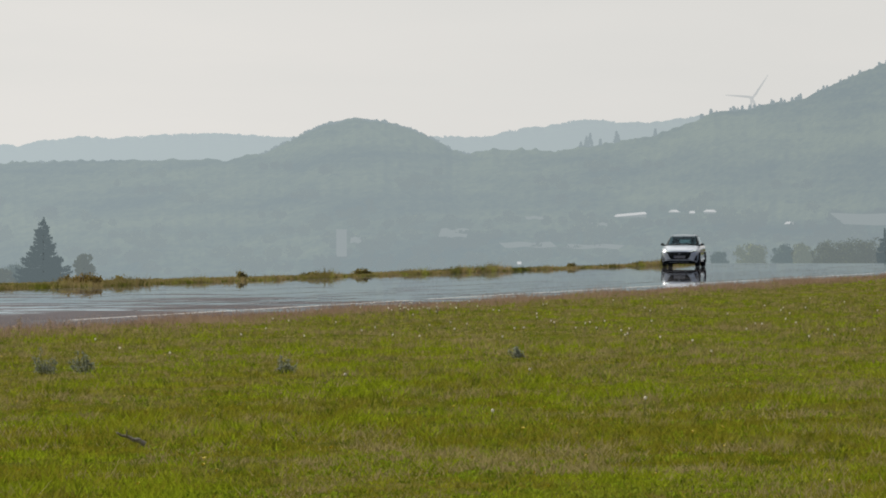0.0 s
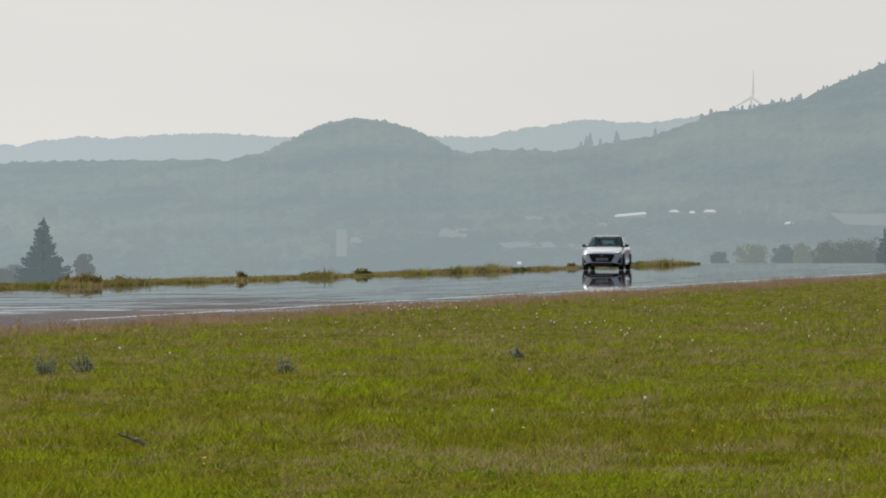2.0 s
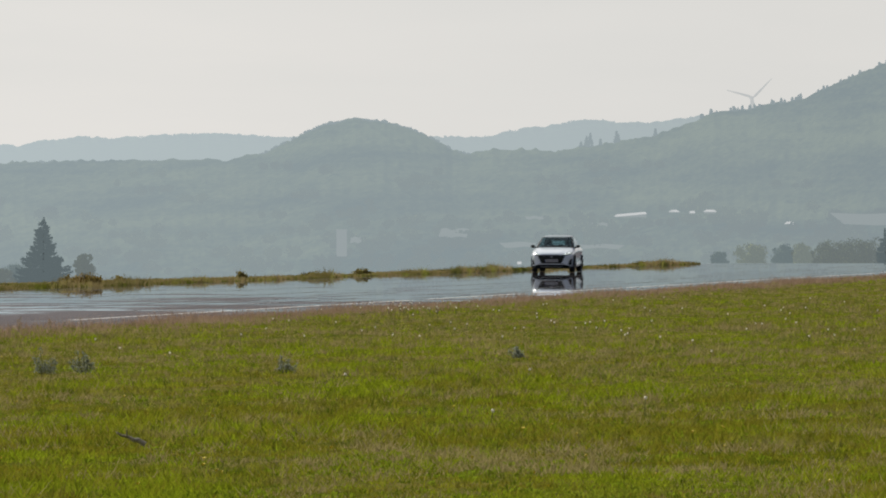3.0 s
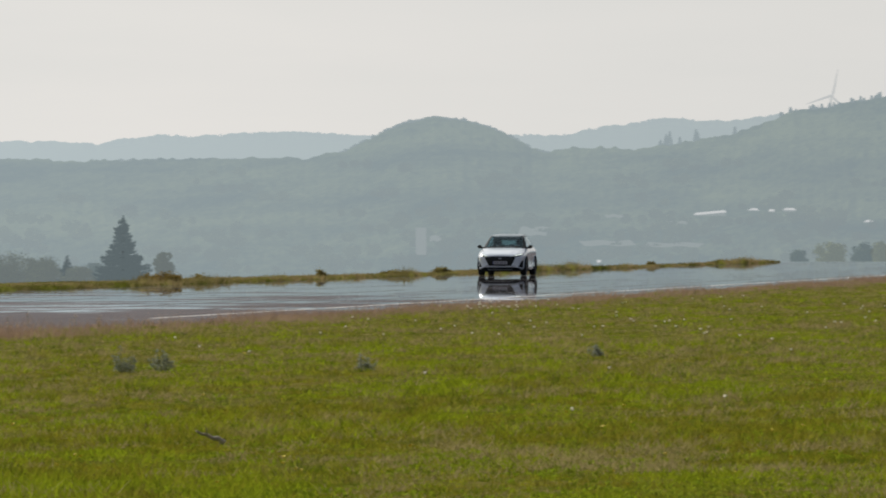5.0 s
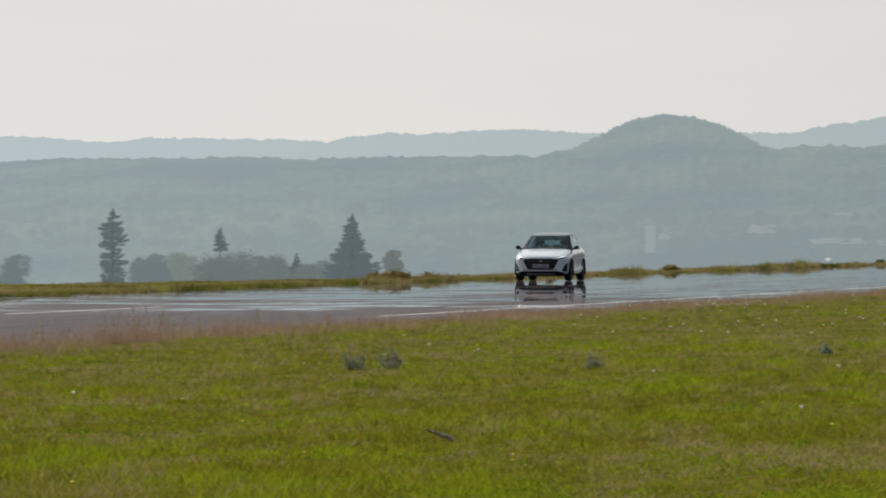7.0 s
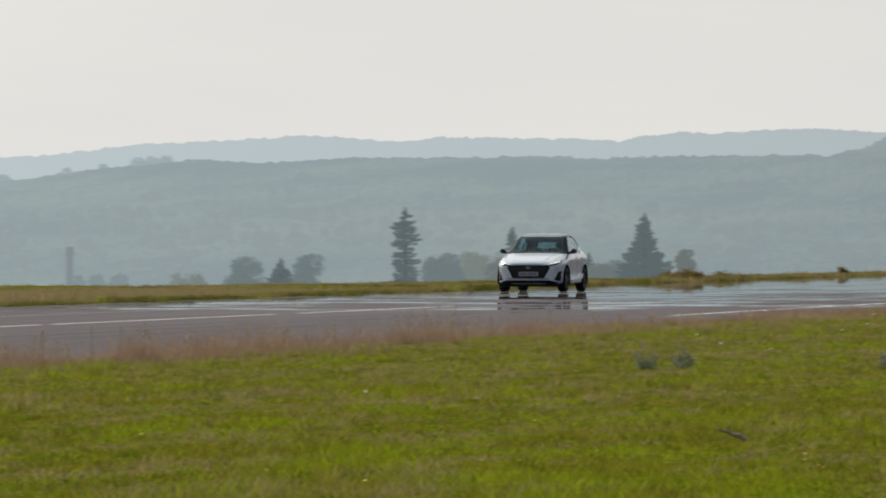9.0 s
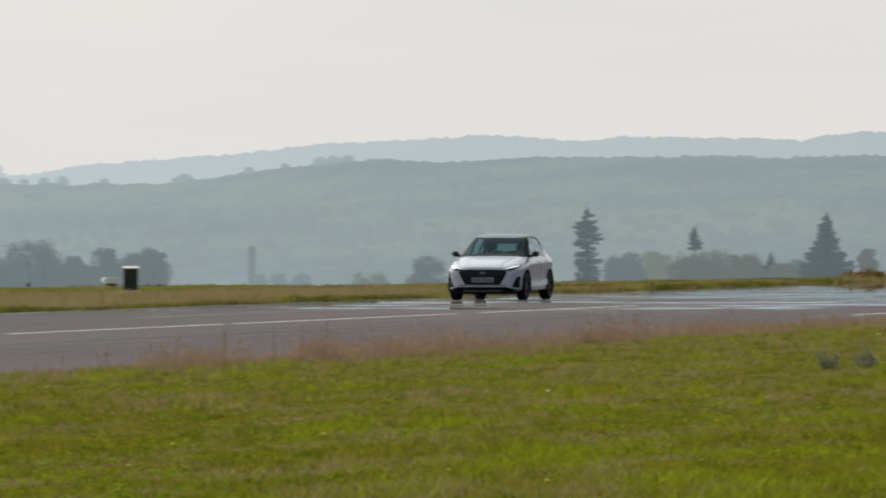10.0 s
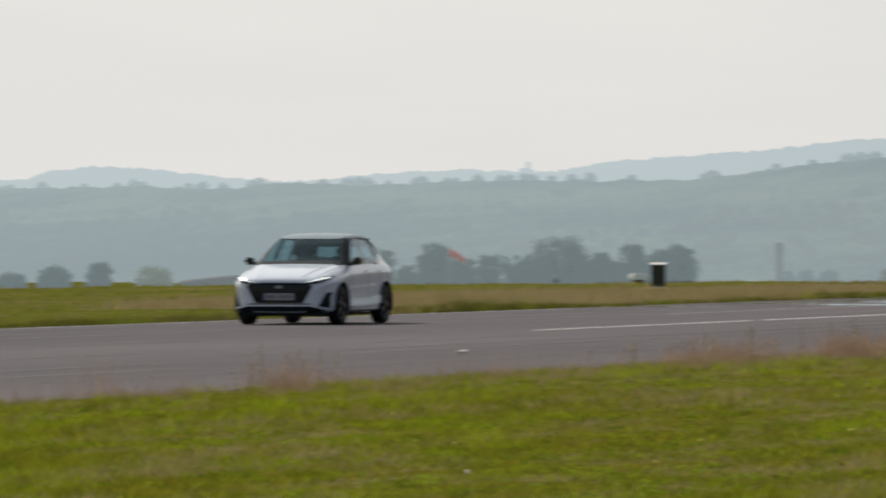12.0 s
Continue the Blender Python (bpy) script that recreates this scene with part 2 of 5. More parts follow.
SLOPE_WOODS = painted_haze_surface("valley_trees", (0.05, 0.07, 0.04), (0.29, 0.32, 0.13), (0.305, 0.362, 0.382), 0.82)
MID_WOODS = painted_haze_surface("hazed_near_ridge_woods", (0.008, 0.02, 0.016), (0.17, 0.19, 0.09), (0.300, 0.362, 0.385), 0.82)
RIDGE_TREES = painted_haze_surface("hazed_ridge_line_trees", (0.008, 0.02, 0.016), (0.12, 0.14, 0.07), (0.325, 0.385, 0.408), 0.88)
# trees a kilometre off: a third or more of each material is painted haze
NEEDLES = painted_haze_clumps("hazed_spruce_needles", (0.020, 0.036, 0.028), (0.045, 0.066, 0.048), (0.32, 0.40, 0.43), 0.33)
LEAVES = painted_haze_clumps("hazed_broad_leaves", (0.055, 0.07, 0.042), (0.125, 0.14, 0.07), (0.32, 0.40, 0.43), 0.45)
LEAVES_FAR = painted_haze_clumps("hazy_leaves", (0.07, 0.085, 0.05), (0.14, 0.15, 0.08), (0.32, 0.39, 0.42), 0.68)
LEAVES_OLIVE = painted_haze_clumps("hazed_olive_leaves", (0.06, 0.075, 0.026), (0.14, 0.155, 0.05), HAZE_GLOW, 0.38)
LEAVES_PALE = painted_haze_clumps("hazed_pale_leaves", (0.17, 0.19, 0.07), (0.30, 0.32, 0.12), HAZE_GLOW, 0.45)
BARK = plain("bark", (0.09, 0.07, 0.055), 0.9, vary=0.3, scale=3.0)


# ---- helpers of the build ----
def part(name, bm, mat, parent=None, label=""):
    me = bpy.data.meshes.new(name)
    bm.to_mesh(me)
    bm.free()
    me.materials.append(mat)
    ob = new(name, me)
    ob.parent = parent
    return tagged(ob, label)


def arrays(name, verts, faces, mat, smooth=False):
    """One mesh object from numpy arrays; faces is (n, 3) or (n, 4)."""
    me = bpy.data.meshes.new(name)
    k = faces.shape[1]
    me.vertices.add(len(verts))
    me.vertices.foreach_set("co", np.ascontiguousarray(verts, dtype=np.float32).ravel())
    me.loops.add(faces.size)
    me.loops.foreach_set("vertex_index", np.ascontiguousarray(faces, dtype=np.int32).ravel())
    me.polygons.add(len(faces))
    me.polygons.foreach_set("loop_start", np.arange(0, faces.size, k, dtype=np.int32))
    if smooth:
        me.polygons.foreach_set("use_smooth", np.ones(len(faces), dtype=bool))
    me.update(calc_edges=True)
    me.materials.append(mat)
    return new(name, me)


def vnoise(x, y, seed=0):
    """Smooth value noise in 0..1 on arrays."""
    xi, yi = np.floor(x).astype(np.int64), np.floor(y).astype(np.int64)
    fx, fy = x - xi, y - yi
    fx, fy = fx * fx * (3 - 2 * fx), fy * fy * (3 - 2 * fy)

    def h(i, j):
        n = (i * 374761393 + j * 668265263 + seed * 974711) & 0x7FFFFFFF
        n = ((n ^ (n >> 13)) * 1274126177) & 0x7FFFFFFF
        return ((n ^ (n >> 16)) & 0xFFFF) / 65535.0
    a, b, c, d = h(xi, yi), h(xi + 1, yi), h(xi, yi + 1), h(xi + 1, yi + 1)
    return (a * (1 - fx) + b * fx) * (1 - fy) + (c * (1 - fx) + d * fx) * fy


def crest(y):
    """How far to the left the level airfield goes before it falls towards the valley."""
    return np.interp(y, (100, 233, 257, 287, 357, 456), (78, 72, 57, 50.5, 47, 45.6))


def ground_z(x, y):
    d1, d2 = -x - crest(y), y - 468
    d = np.maximum(np.maximum(d1, d2), 0)
    z = -15 * (1 - np.exp(-d * 0.004))
    return z - 0.008 + 0.05 * (vnoise(x * 0.2, y * 0.2, 3) - 0.5) * (-x > 46.5)


def spot(bearing, distance, z=None):
    b = radians(bearing)
    x, y = -math.sin(b) * distance, math.cos(b) * distance
    return Vector((x, y, float(ground_z(np.array([x]), np.array([y]))[0]) if z is None else z))


# ---- the ground: one sheet to the horizon ----
RUN_NEAR, RUN_FAR, RUN_START, RUN_END = 26.2, 44.8, -80.0, 468.0


def build_ground():
    bear = np.radians(np.concatenate([np.arange(1.5, 24, 0.3), np.arange(24, 361.5, 4.5)]))
    rad = np.concatenate([[0.0, 4.0], np.arange(8, 120, 8), np.arange(120, 520, 6), np.geomspace(520, 4950, 60)])
    r, b = np.meshgrid(rad, bear, indexing="ij")
    x, y = -np.sin(b) * r, np.cos(b) * r
    z = ground_z(x, y)
    nr, nb = r.shape
    idx = np.arange(nr * nb).reshape(nr, nb)
    nxt = np.roll(idx, -1, axis=1)
    f = np.stack([idx[:-1], nxt[:-1], nxt[1:], idx[1:]], -1).reshape(-1, 4)
    ob = arrays("ground", np.stack([x, y, z], -1).reshape(-1, 3), f, SOIL, True)
    tagged(ob, "level grassy airfield ground falling away to the valley", "ground", kind="structure")


build_ground()


def box(bm, x0, y0, z0, x1, y1, z1):
    vs = [bm.verts.new(p) for p in ((x0, y0, z0), (x1, y0, z0), (x1, y1, z0), (x0, y1, z0), (x0, y0, z1), (x1, y0, z1), (x1, y1, z1), (x0, y1, z1))]
    for q in ((3, 2, 1, 0), (4, 5, 6, 7), (0, 1, 5, 4), (1, 2, 6, 5), (2, 3, 7, 6), (3, 0, 4, 7)):
        bm.faces.new([vs[i] for i in q])
    return vs


def build_runway():
    bm = bmesh.new()
    box(bm, -RUN_FAR, RUN_START, -0.09, -RUN_NEAR, RUN_END, 0.0)
    runway = part("runway", bm, ASPHALT)
    tagged(runway, "old grey asphalt runway shimmering with heat", "runway", kind="structure")
    rng = random.Random(4)

    def stripe(name, x, y0, y1, w, mat, label, z=0.004):
        bm = bmesh.new()
        n = max(2, int((y1 - y0) / 1.5))
        left, right = [], []
        for i in range(n + 1):
            yy = y0 + (y1 - y0) * i / n
            wob = rng.uniform(-0.012, 0.012)
            left.append(bm.verts.new((x - w / 2 + wob, yy, z)))
            right.append(bm.verts.new((x + w / 2 + wob + rng.uniform(-0.02, 0.02), yy, z)))
        for i in range(n):
            bm.faces.new((left[i], right[i], right[i + 1], left[i + 1]))
        return part(name, bm, mat, runway, label)

    y = 170.0
    while y < 440:
        run = rng.uniform(14, 42)
        stripe("edge_line", -28.35, y, min(y + run, 444), 0.17, PAINT, "worn white edge line")
        y += run + rng.uniform(0.8, 4)
    for a, b in ((137.5, 152.0), (152.6, 171), (173, 189)):
        stripe("centre_line", -36.1, a, b, 0.15, PAINT, "worn white centre line")
    for a, b in ((162, 181), (182, 212), (214, 240)):
        stripe("lane_line", -40.1, a, b, 0.11, WORN, "faded white lane line")
    for a, b in ((96, 128), (129, 151), (153, 172)):
        stripe("far_edge_line", -44.4, a, b, 0.13, WORN, "mostly worn white edge line")
    for x in (-29.3, -30.6, -32.0, -33.2, -34.7, -37.8, -40.6, -42.0, -43.6):
        y = 60.0
        while y < 440:
            run = rng.uniform(12, 45)
            stripe("tar_seam", x + rng.uniform(-0.06, 0.06), y, y + run, rng.uniform(0.05, 0.12), SEAM, "dark tar seam")
            y += run + rng.uniform(0.5, 14)


build_runway()


# ---- far hills: backdrop ridges of woods, haze painted into their material ----
FAR_RIDGE = [
    (3.735, 61.1), (5.579, 58.3), (5.859, 55.5), (6.034, 54.7), (6.243, 56.6), (6.383, 55.5), (6.558, 53.0), (6.767, 51.0), (6.907, 48.0),
    (7.117, 48.2), (7.641, 47.1), (8.095, 48.0), (8.269, 48.0), (8.444, 49.4), (8.759, 49.4), (8.933, 48.8), (9.213, 47.1), (9.387, 48.2),
    (9.632, 46.0), (9.807, 43.7), (10.121, 44.9), (10.415, 45.1), (10.834, 45.7), (11.218, 43.2), (11.463, 45.4), (11.767, 46.5), (12.221,
    43.7), (12.78, 41.8), (13.304, 36.7), (13.828, 33.9), (14.177, 31.7), (14.537, 27.2), (14.677, 25.8), (15.148, 27.2), (15.568, 26.1),
    (16.057, 22.1), (16.371, 21.6), (16.79, 25.0), (17.105, 28.0), (17.384, 28.9), (17.664, 27.2), (17.839, 22.7), (18.013, 22.1), (18.995,
    23.5)]
NEAR_RIDGE = [
    (3.735, 75.7), (4.252, 71.2), (4.433, 68.5), (4.531, 66.2), (4.671, 62.0), (4.741, 60.1), (4.846, 57.4), (4.853, 57.2), (4.95, 54.1),
    (5.104, 52.5), (5.195, 51.1), (5.247, 50.2), (5.335, 49.5), (5.37, 49.3), (5.509, 48.2), (5.614, 45.2), (5.789, 40.7), (5.999, 37.3),
    (6.348, 34.6), (6.558, 33.5), (6.732, 34.2), (6.872, 33.7), (7.012, 31.7), (7.117, 33.3), (7.151, 35.5), (7.291, 39.6), (7.396, 42.3),
    (7.536, 45.0), (7.71, 45.9), (7.885, 44.1), (7.99, 41.4), (8.095, 38.0), (8.269, 32.4), (8.514, 29.6), (8.759, 29.6), (9.038, 29.0), (9.562,
    29.0), (9.911, 28.5), (10.415, 29.2), (11.008, 28.3), (11.382, 28.7), (11.906, 26.5), (12.221, 26.9), (12.43, 27.8), (13.024, 24.2),
    (13.444, 20.2), (13.828, 18.1), (15.044, 17.7), (15.777, 15.9), (16.266, 16.6), (16.616, 14.8), (17.21, 15.4), (18.013, 14.1), (18.995,
    13.6)]


def ridge(name, near, far, foot, profile, mat, label, cols, rows, clump, rough, seed):
    """A wooded slope from its foot at distance near up to its ridge line at distance far, and down behind it."""
    bear = np.concatenate([np.linspace(-75, 3.7, 160), np.linspace(3.8, 18.9, cols), np.linspace(19, 95, 160)])
    top = np.interp(bear, [p[0] for p in profile], [p[1] for p in profile])
    s = np.concatenate([np.linspace(0, 1, rows), [1.03, 1.1]])
    ss, bb = np.meshgrid(s, bear, indexing="ij")
    d = near + (far - near) * ss
    up = np.where(ss <= 1, ss ** 1.15, 1 - (ss - 1) * 9)
    z = foot + (top[None, :] - foot) * up
    x, y = -np.sin(np.radians(bb)) * d, np.cos(np.radians(bb)) * d
    u = np.radians(bb) * far
    z += 5 * (vnoise(u / 60, d / 160, seed) - 0.5) * np.sin(np.pi * np.clip(ss, 0, 1))
    crowns = np.abs(vnoise(u / clump, d / (clump * 4), seed + 1) - 0.5) * -2 + np.abs(vnoise(u / clump * 2.3, d / (clump * 2), seed + 2) - 0.5) * -1
    z += rough * (crowns + 0.75) * np.where(ss <= 1.0, 1, 0.4)
    nr, nb = z.shape
    i = np.arange(nr * nb).reshape(nr, nb)
    f = np.stack([i[:-1, 1:], i[:-1, :-1], i[1:, :-1], i[1:, 1:]], -1).reshape(-1, 4)
    ob = arrays(name, np.stack([x, y, z], -1).reshape(-1, 3), f, mat, True)
    return tagged(ob, label, "hill", kind="structure")


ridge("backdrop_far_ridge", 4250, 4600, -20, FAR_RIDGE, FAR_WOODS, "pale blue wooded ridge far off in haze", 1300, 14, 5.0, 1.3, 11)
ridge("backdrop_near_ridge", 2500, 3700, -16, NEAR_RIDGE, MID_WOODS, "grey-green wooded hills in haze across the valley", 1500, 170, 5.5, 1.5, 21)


# ---- trees ----
def leaf_quads(points, size, rng, flat=0.0):
    n = len(points)
    d1 = rng.normal(size=(n, 3))
    d1[:, 2] *= 1 - flat
    d1 /= np.linalg.norm(d1, axis=1)[:, None]
    d2 = rng.normal(size=(n, 3))
    d2 -= d1 * (d1 * d2).sum(1)[:, None]
    d2 /= np.linalg.norm(d2, axis=1)[:, None]
    s = (size * rng.uniform(0.6, 1.4, n))[:, None]
    v = np.stack([points - d1 * s, points + d2 * s * 0.6, points + d1 * s, points - d2 * s * 0.6], 1).reshape(-1, 3)
    return v, np.arange(4 * n).reshape(n, 4)


def stem(bm, p, q, r0, r1, sides=7):
    """A tapered limb from p to q."""
    p, q = Vector(p), Vector(q)
    m = (q - p).to_track_quat("Z", "Y").to_matrix()
    rings = []
    for c, r in ((p, r0), (q, r1)):
        rings.append([bm.verts.new(c + m @ Vector((r * math.cos(6.2832 * i / sides), r * math.sin(6.2832 * i / sides), 0))) for i in range(sides)])
    for i in range(sides):
        j = (i + 1) % sides
        bm.faces.new((rings[0][i], rings[0][j], rings[1][j], rings[1][i]))
    bm.faces.new(rings[1])


def spruce(place, height, width, shown, seed, ragged=0.25, label="dark green spruce standing beyond the airfield edge", crown_depth=None):
    """shown: metres from the tip down to where it is as wide as width."""
    rng = np.random.default_rng(seed)
    tree = new("spruce_tree")
    tree.location = place
    tagged(tree, label, "tree", group="trees beyond the airfield")
    bm = bmesh.new()
    stem(bm, (0, 0, -0.3), (0, 0, height * 0.97), max(0.16, width * 0.04), 0.02)
    part("trunk", bm, BARK, tree)
    pts = []
    z = height - crown_depth if crown_depth else height * 0.06
    while z < height - 0.1:
        reach = width / 2 * min(1.1, (height - z) / shown) * rng.uniform(0.82, 1.08) + 0.06
        for b in range(int(5 + 2 * reach)):
            if rng.random() < ragged * 0.7:
                continue
            ang, r = rng.uniform(0, 6.283), reach * rng.uniform(1 - ragged * 1.6, 1.12)
            n = max(12, int(r * 58))
            lift = rng.normal(0, 0.2)
            u = np.sqrt(rng.random(n))
            droop = -0.34 * u * r + 0.30 * (u ** 3) * r
            side = rng.normal(0, 0.12 * r, n) * (1.1 - u)
            hang = np.abs(rng.normal(0, 0.09, n)) * (0.3 + u)
            pts.append(np.stack([np.cos(ang) * u * r - np.sin(ang) * side, np.sin(ang) * u * r + np.cos(ang) * side, z + lift + droop - hang], 1))
        z += rng.uniform(0.07, 0.16)
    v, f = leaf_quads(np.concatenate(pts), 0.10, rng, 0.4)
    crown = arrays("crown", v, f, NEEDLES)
    crown.parent = tree
    return tree


def broadleaf(place, height, width, seed, mat, label):
    """Several uneven sub-crowns of small leaf clumps on their own limbs."""
    rng = np.random.default_rng(seed)
    tree = new("leafy_tree")
    tree.location = place
    tagged(tree, label, "tree", group="trees beyond the airfield")
    deep = min(height * 0.94, max(1.5 * width, min(4.6, 3 * width)))
    low = height - deep
    bm = bmesh.new()
    stem(bm, (0, 0, -0.3), (0, 0, low + deep * 0.55), width * 0.05, width * 0.025)
    lobes = [(0.0, 0.0, 1.0, 0.44)]
    for k in range(rng.integers(4, 7)):
        ang, off = rng.uniform(0, 6.283), rng.uniform(0.16, 0.30)
        lobes.append((math.cos(ang) * off, math.sin(ang) * off, rng.uniform(0.58, 0.97), rng.uniform(0.17, 0.30)))
    clump = 0.10 * min(width, deep) + 0.06
    pts = []
    for lx, ly, top, wide in lobes:
        r = wide * width * 0.9
        tall = top * deep
        stem(bm, (0, 0, max(0.2, low + deep * 0.15)), (lx * width, ly * width, low + tall * 0.8), width * 0.025, 0.02, 5)
        for i in range(int(30 + 70 * wide * min(3.0, deep / 3))):
            u, ang = rng.random() ** 0.8, rng.uniform(0, 6.283)
            girth = math.sin(math.pi * min(1.0, 0.16 + 0.84 * (1 - u) ** 0.8)) ** 0.6 if u > 0.45 else 0.88 + 0.25 * rng.random()
            rr = rng.random() ** 0.62 * r * girth * 1.08
            c = np.array([lx * width + math.cos(ang) * rr, ly * width + math.sin(ang) * rr, low + u * (tall - clump * 0.6)])
            q = clump * rng.uniform(0.5, 1.35)
            n = int(48 + 50 * q)
            e = rng.normal(size=(n, 3))
            e *= np.minimum(1.0, 2.1 / np.linalg.norm(e, axis=1))[:, None]
            pts.append(c + e * np.array([q, q, q * 0.8]) * 0.55)
    part("trunk", bm, BARK, tree)
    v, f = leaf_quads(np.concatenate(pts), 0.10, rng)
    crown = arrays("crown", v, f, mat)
    crown.parent = tree
    return tree


def tree_line():
    """Bearing, distance, top above the eye line in degrees, width in metres."""
    def high(b, d, top):
        p = spot(b, d)
        return p, EYE + math.tan(radians(top)) * d - p.z
    for i, (b, d, top, w, shown, rag) in enumerate([
    (9.642, 1000, 0.0769, 6.34, 6.1, 0.22), (10.46, 1150, -0.0105, 1.75, 0.9, 0.42), (11.12, 1000, 0.1118, 2.68, 1.59, 0.5), (9.988, 1100,
    -0.1747, 2.68, 2.41, 0.3), (11.889, 1100, -0.2096, 2.95, 1.74, 0.3), (4.44, 950, 0.0, 2.09, 2.32, 0.3)]):
        p, h = high(b, d, top)
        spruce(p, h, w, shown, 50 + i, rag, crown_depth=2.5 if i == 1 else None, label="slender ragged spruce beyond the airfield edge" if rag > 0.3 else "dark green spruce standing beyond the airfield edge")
    for i, (b, d, top, w, pale) in enumerate([
    (9.387, 1050, -0.1432, 2.18, 2), (9.911, 1000, -0.2306, 3.78, 2), (10.855, 1100, -0.1642, 4.16, 0), (10.698, 1120, -0.1572, 4.51, 1),
    (10.512, 1100, -0.1752, 5.2, 2), (10.331, 1100, -0.1432, 6.9, 2), (10.163, 1120, -0.1642, 5.74, 2), (9.807, 1150, -0.1991, 4.21, 0),
    (12.465, 1000, -0.282, 5.6, 1), (12.109, 1100, -0.1887, 4.83, 0), (11.714, 1100, -0.1712, 4.16, 0), (12.881, 1000, -0.300, 2.3, 3), (13.03, 1000, -0.300, 2.4, 3), (13.137, 1000, -0.306, 1.6, 3),
    (14.107, 1100, -0.1397, 4.02, 0), (13.845, 1100, -0.1432, 5.77, 0), (15.323, 1050, -0.1258, 3.97, 0), (15.152, 1150, -0.2166, 4.91, 0),
    (14.572, 1050, -0.0908, 7.17, 0), (14.803, 1000, -0.2026, 4.88, 0), (17.943, 1100, -0.3109, 4.16, 0), (17.681, 1100, -0.269, 4.16, 0),
    (17.402, 1100, -0.248, 3.89, 0), (17.07, 1100, -0.276, 4.83, 1), (15.781, 1000, -0.2865, 3.66, 0), (5.468, 900, -0.1293, 1.98, 0), (5.282,
    900, -0.0838, 3.29, 1), (5.073, 950, -0.0873, 2.43, 0), (4.95, 930, -0.0804, 1.93, 1), (4.776, 980, -0.0664, 5.38, 2), (4.566, 960, -0.0559,
    5.56, 2), (4.287, 960, -0.0419, 6.44, 2), (10.925, 1080, -0.1887, 3.95, 0), (10.121, 1090, -0.1956, 4.65, 2), (15.655, 1200, -0.1712, 3.95,
    0), (14.991, 1120, -0.2026, 3.55, 0), (14.299, 1150, -0.1887, 3.23, 0), (15.487, 1150, -0.2655, 4.21, 0), (14.75, 1110, -0.2306, 4.74, 0),
    (14.425, 1120, -0.2096, 4.78, 0), (14.209, 1120, -0.2376, 3.41, 0), (13.964, 1120, -0.2026, 4.1, 0), (15.222, 1100, -0.2725, 3.35, 0),
    (5.02, 970, -0.1258, 3.55, 2), (4.863, 960, -0.1118, 5.27, 2), (4.671, 990, -0.0978, 6.64, 2), (4.444, 960, -0.0769, 6.44, 2)]):
        p, h = high(b, d, top)
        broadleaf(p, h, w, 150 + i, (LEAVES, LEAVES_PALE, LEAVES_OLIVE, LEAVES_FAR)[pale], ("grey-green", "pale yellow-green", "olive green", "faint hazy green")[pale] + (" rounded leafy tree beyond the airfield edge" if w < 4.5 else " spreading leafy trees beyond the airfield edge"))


tree_line()


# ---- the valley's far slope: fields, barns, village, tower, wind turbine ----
# these surfaces glow: painted haze outweighs their own colour
FIELD = painted_haze_surface("stubble_field", (0.32, 0.28, 0.22), (0.45, 0.38, 0.29), (0.312, 0.362, 0.376), 0.975)
# painted haze, made brighter for the look of sunlit metal
ROOF = painted_haze_surface("hazed_bright_roof", (0.6, 0.6, 0.62), (0.8, 0.8, 0.8), (0.56, 0.59, 0.60), 0.80)
WALL_FAR = painted_haze_surface("hazed_far_wall", (0.5, 0.5, 0.48), (0.62, 0.58, 0.56), (0.325, 0.372, 0.385), 0.94)
TURBINE_WHITE = painted_haze_surface("hazed_turbine_white", (0.3, 0.32, 0.34), (0.36, 0.38, 0.4), (0.58, 0.60, 0.60), 0.85)


def slope_point(bearing, rise):
    """Where the near ridge's slope shows at that rise in degrees over the eye line."""
    top = float(np.interp(bearing, [p[0] for p in NEAR_RIDGE], [p[1] for p in NEAR_RIDGE]))
    lo, hi = 0.0, 1.0
    for _ in range(40):
        s = (lo + hi) / 2
        d = 2500 + 1200 * s
        if math.atan2(-16 + (top + 16) * s ** 1.15 - EYE, d) < radians(rise):
            lo = s
        else:
            hi = s
    return Vector((-math.sin(radians(bearing)) * d, math.cos(radians(bearing)) * d, -16 + (top + 16) * s ** 1.15))


def far_fields():
    for b0, b1, r0, r1 in [
    (4.741, 3.972, 0.0349, 0.1048), (6.809, 6.488, -0.1048, -0.0734), (7.193, 7.019, -0.0419, 0.0105), (6.418, 6.068, -0.1118, -0.0873), (6.662,
    6.551, 0.0699, 0.0873), (6.278, 6.156, 0.0279, 0.0454), (7.745, 7.676, -0.0769, -0.0419)]:
        bm = bmesh.new()
        grid = []
        for i in range(9):
            row = []
            for j in range(4):
                b = b0 + (b1 - b0) * (i / 8 + 0.04 * (j - 1.5) * math.sin(b0 * 9))
                p = slope_point(b, r0 + (r1 - r0) * j / 3 + 0.004 * math.sin(i * 1.3 + b0 * 7))
                toward = Vector((-p.x, -p.y, EYE - p.z)).normalized()
                row.append(bm.verts.new(p + toward * 110))
            grid.append(row)
        for i in range(8):
            for j in range(3):
                bm.faces.new((grid[i][j], grid[i + 1][j], grid[i + 1][j + 1], grid[i][j + 1]))
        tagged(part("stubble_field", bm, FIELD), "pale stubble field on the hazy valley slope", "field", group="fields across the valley")


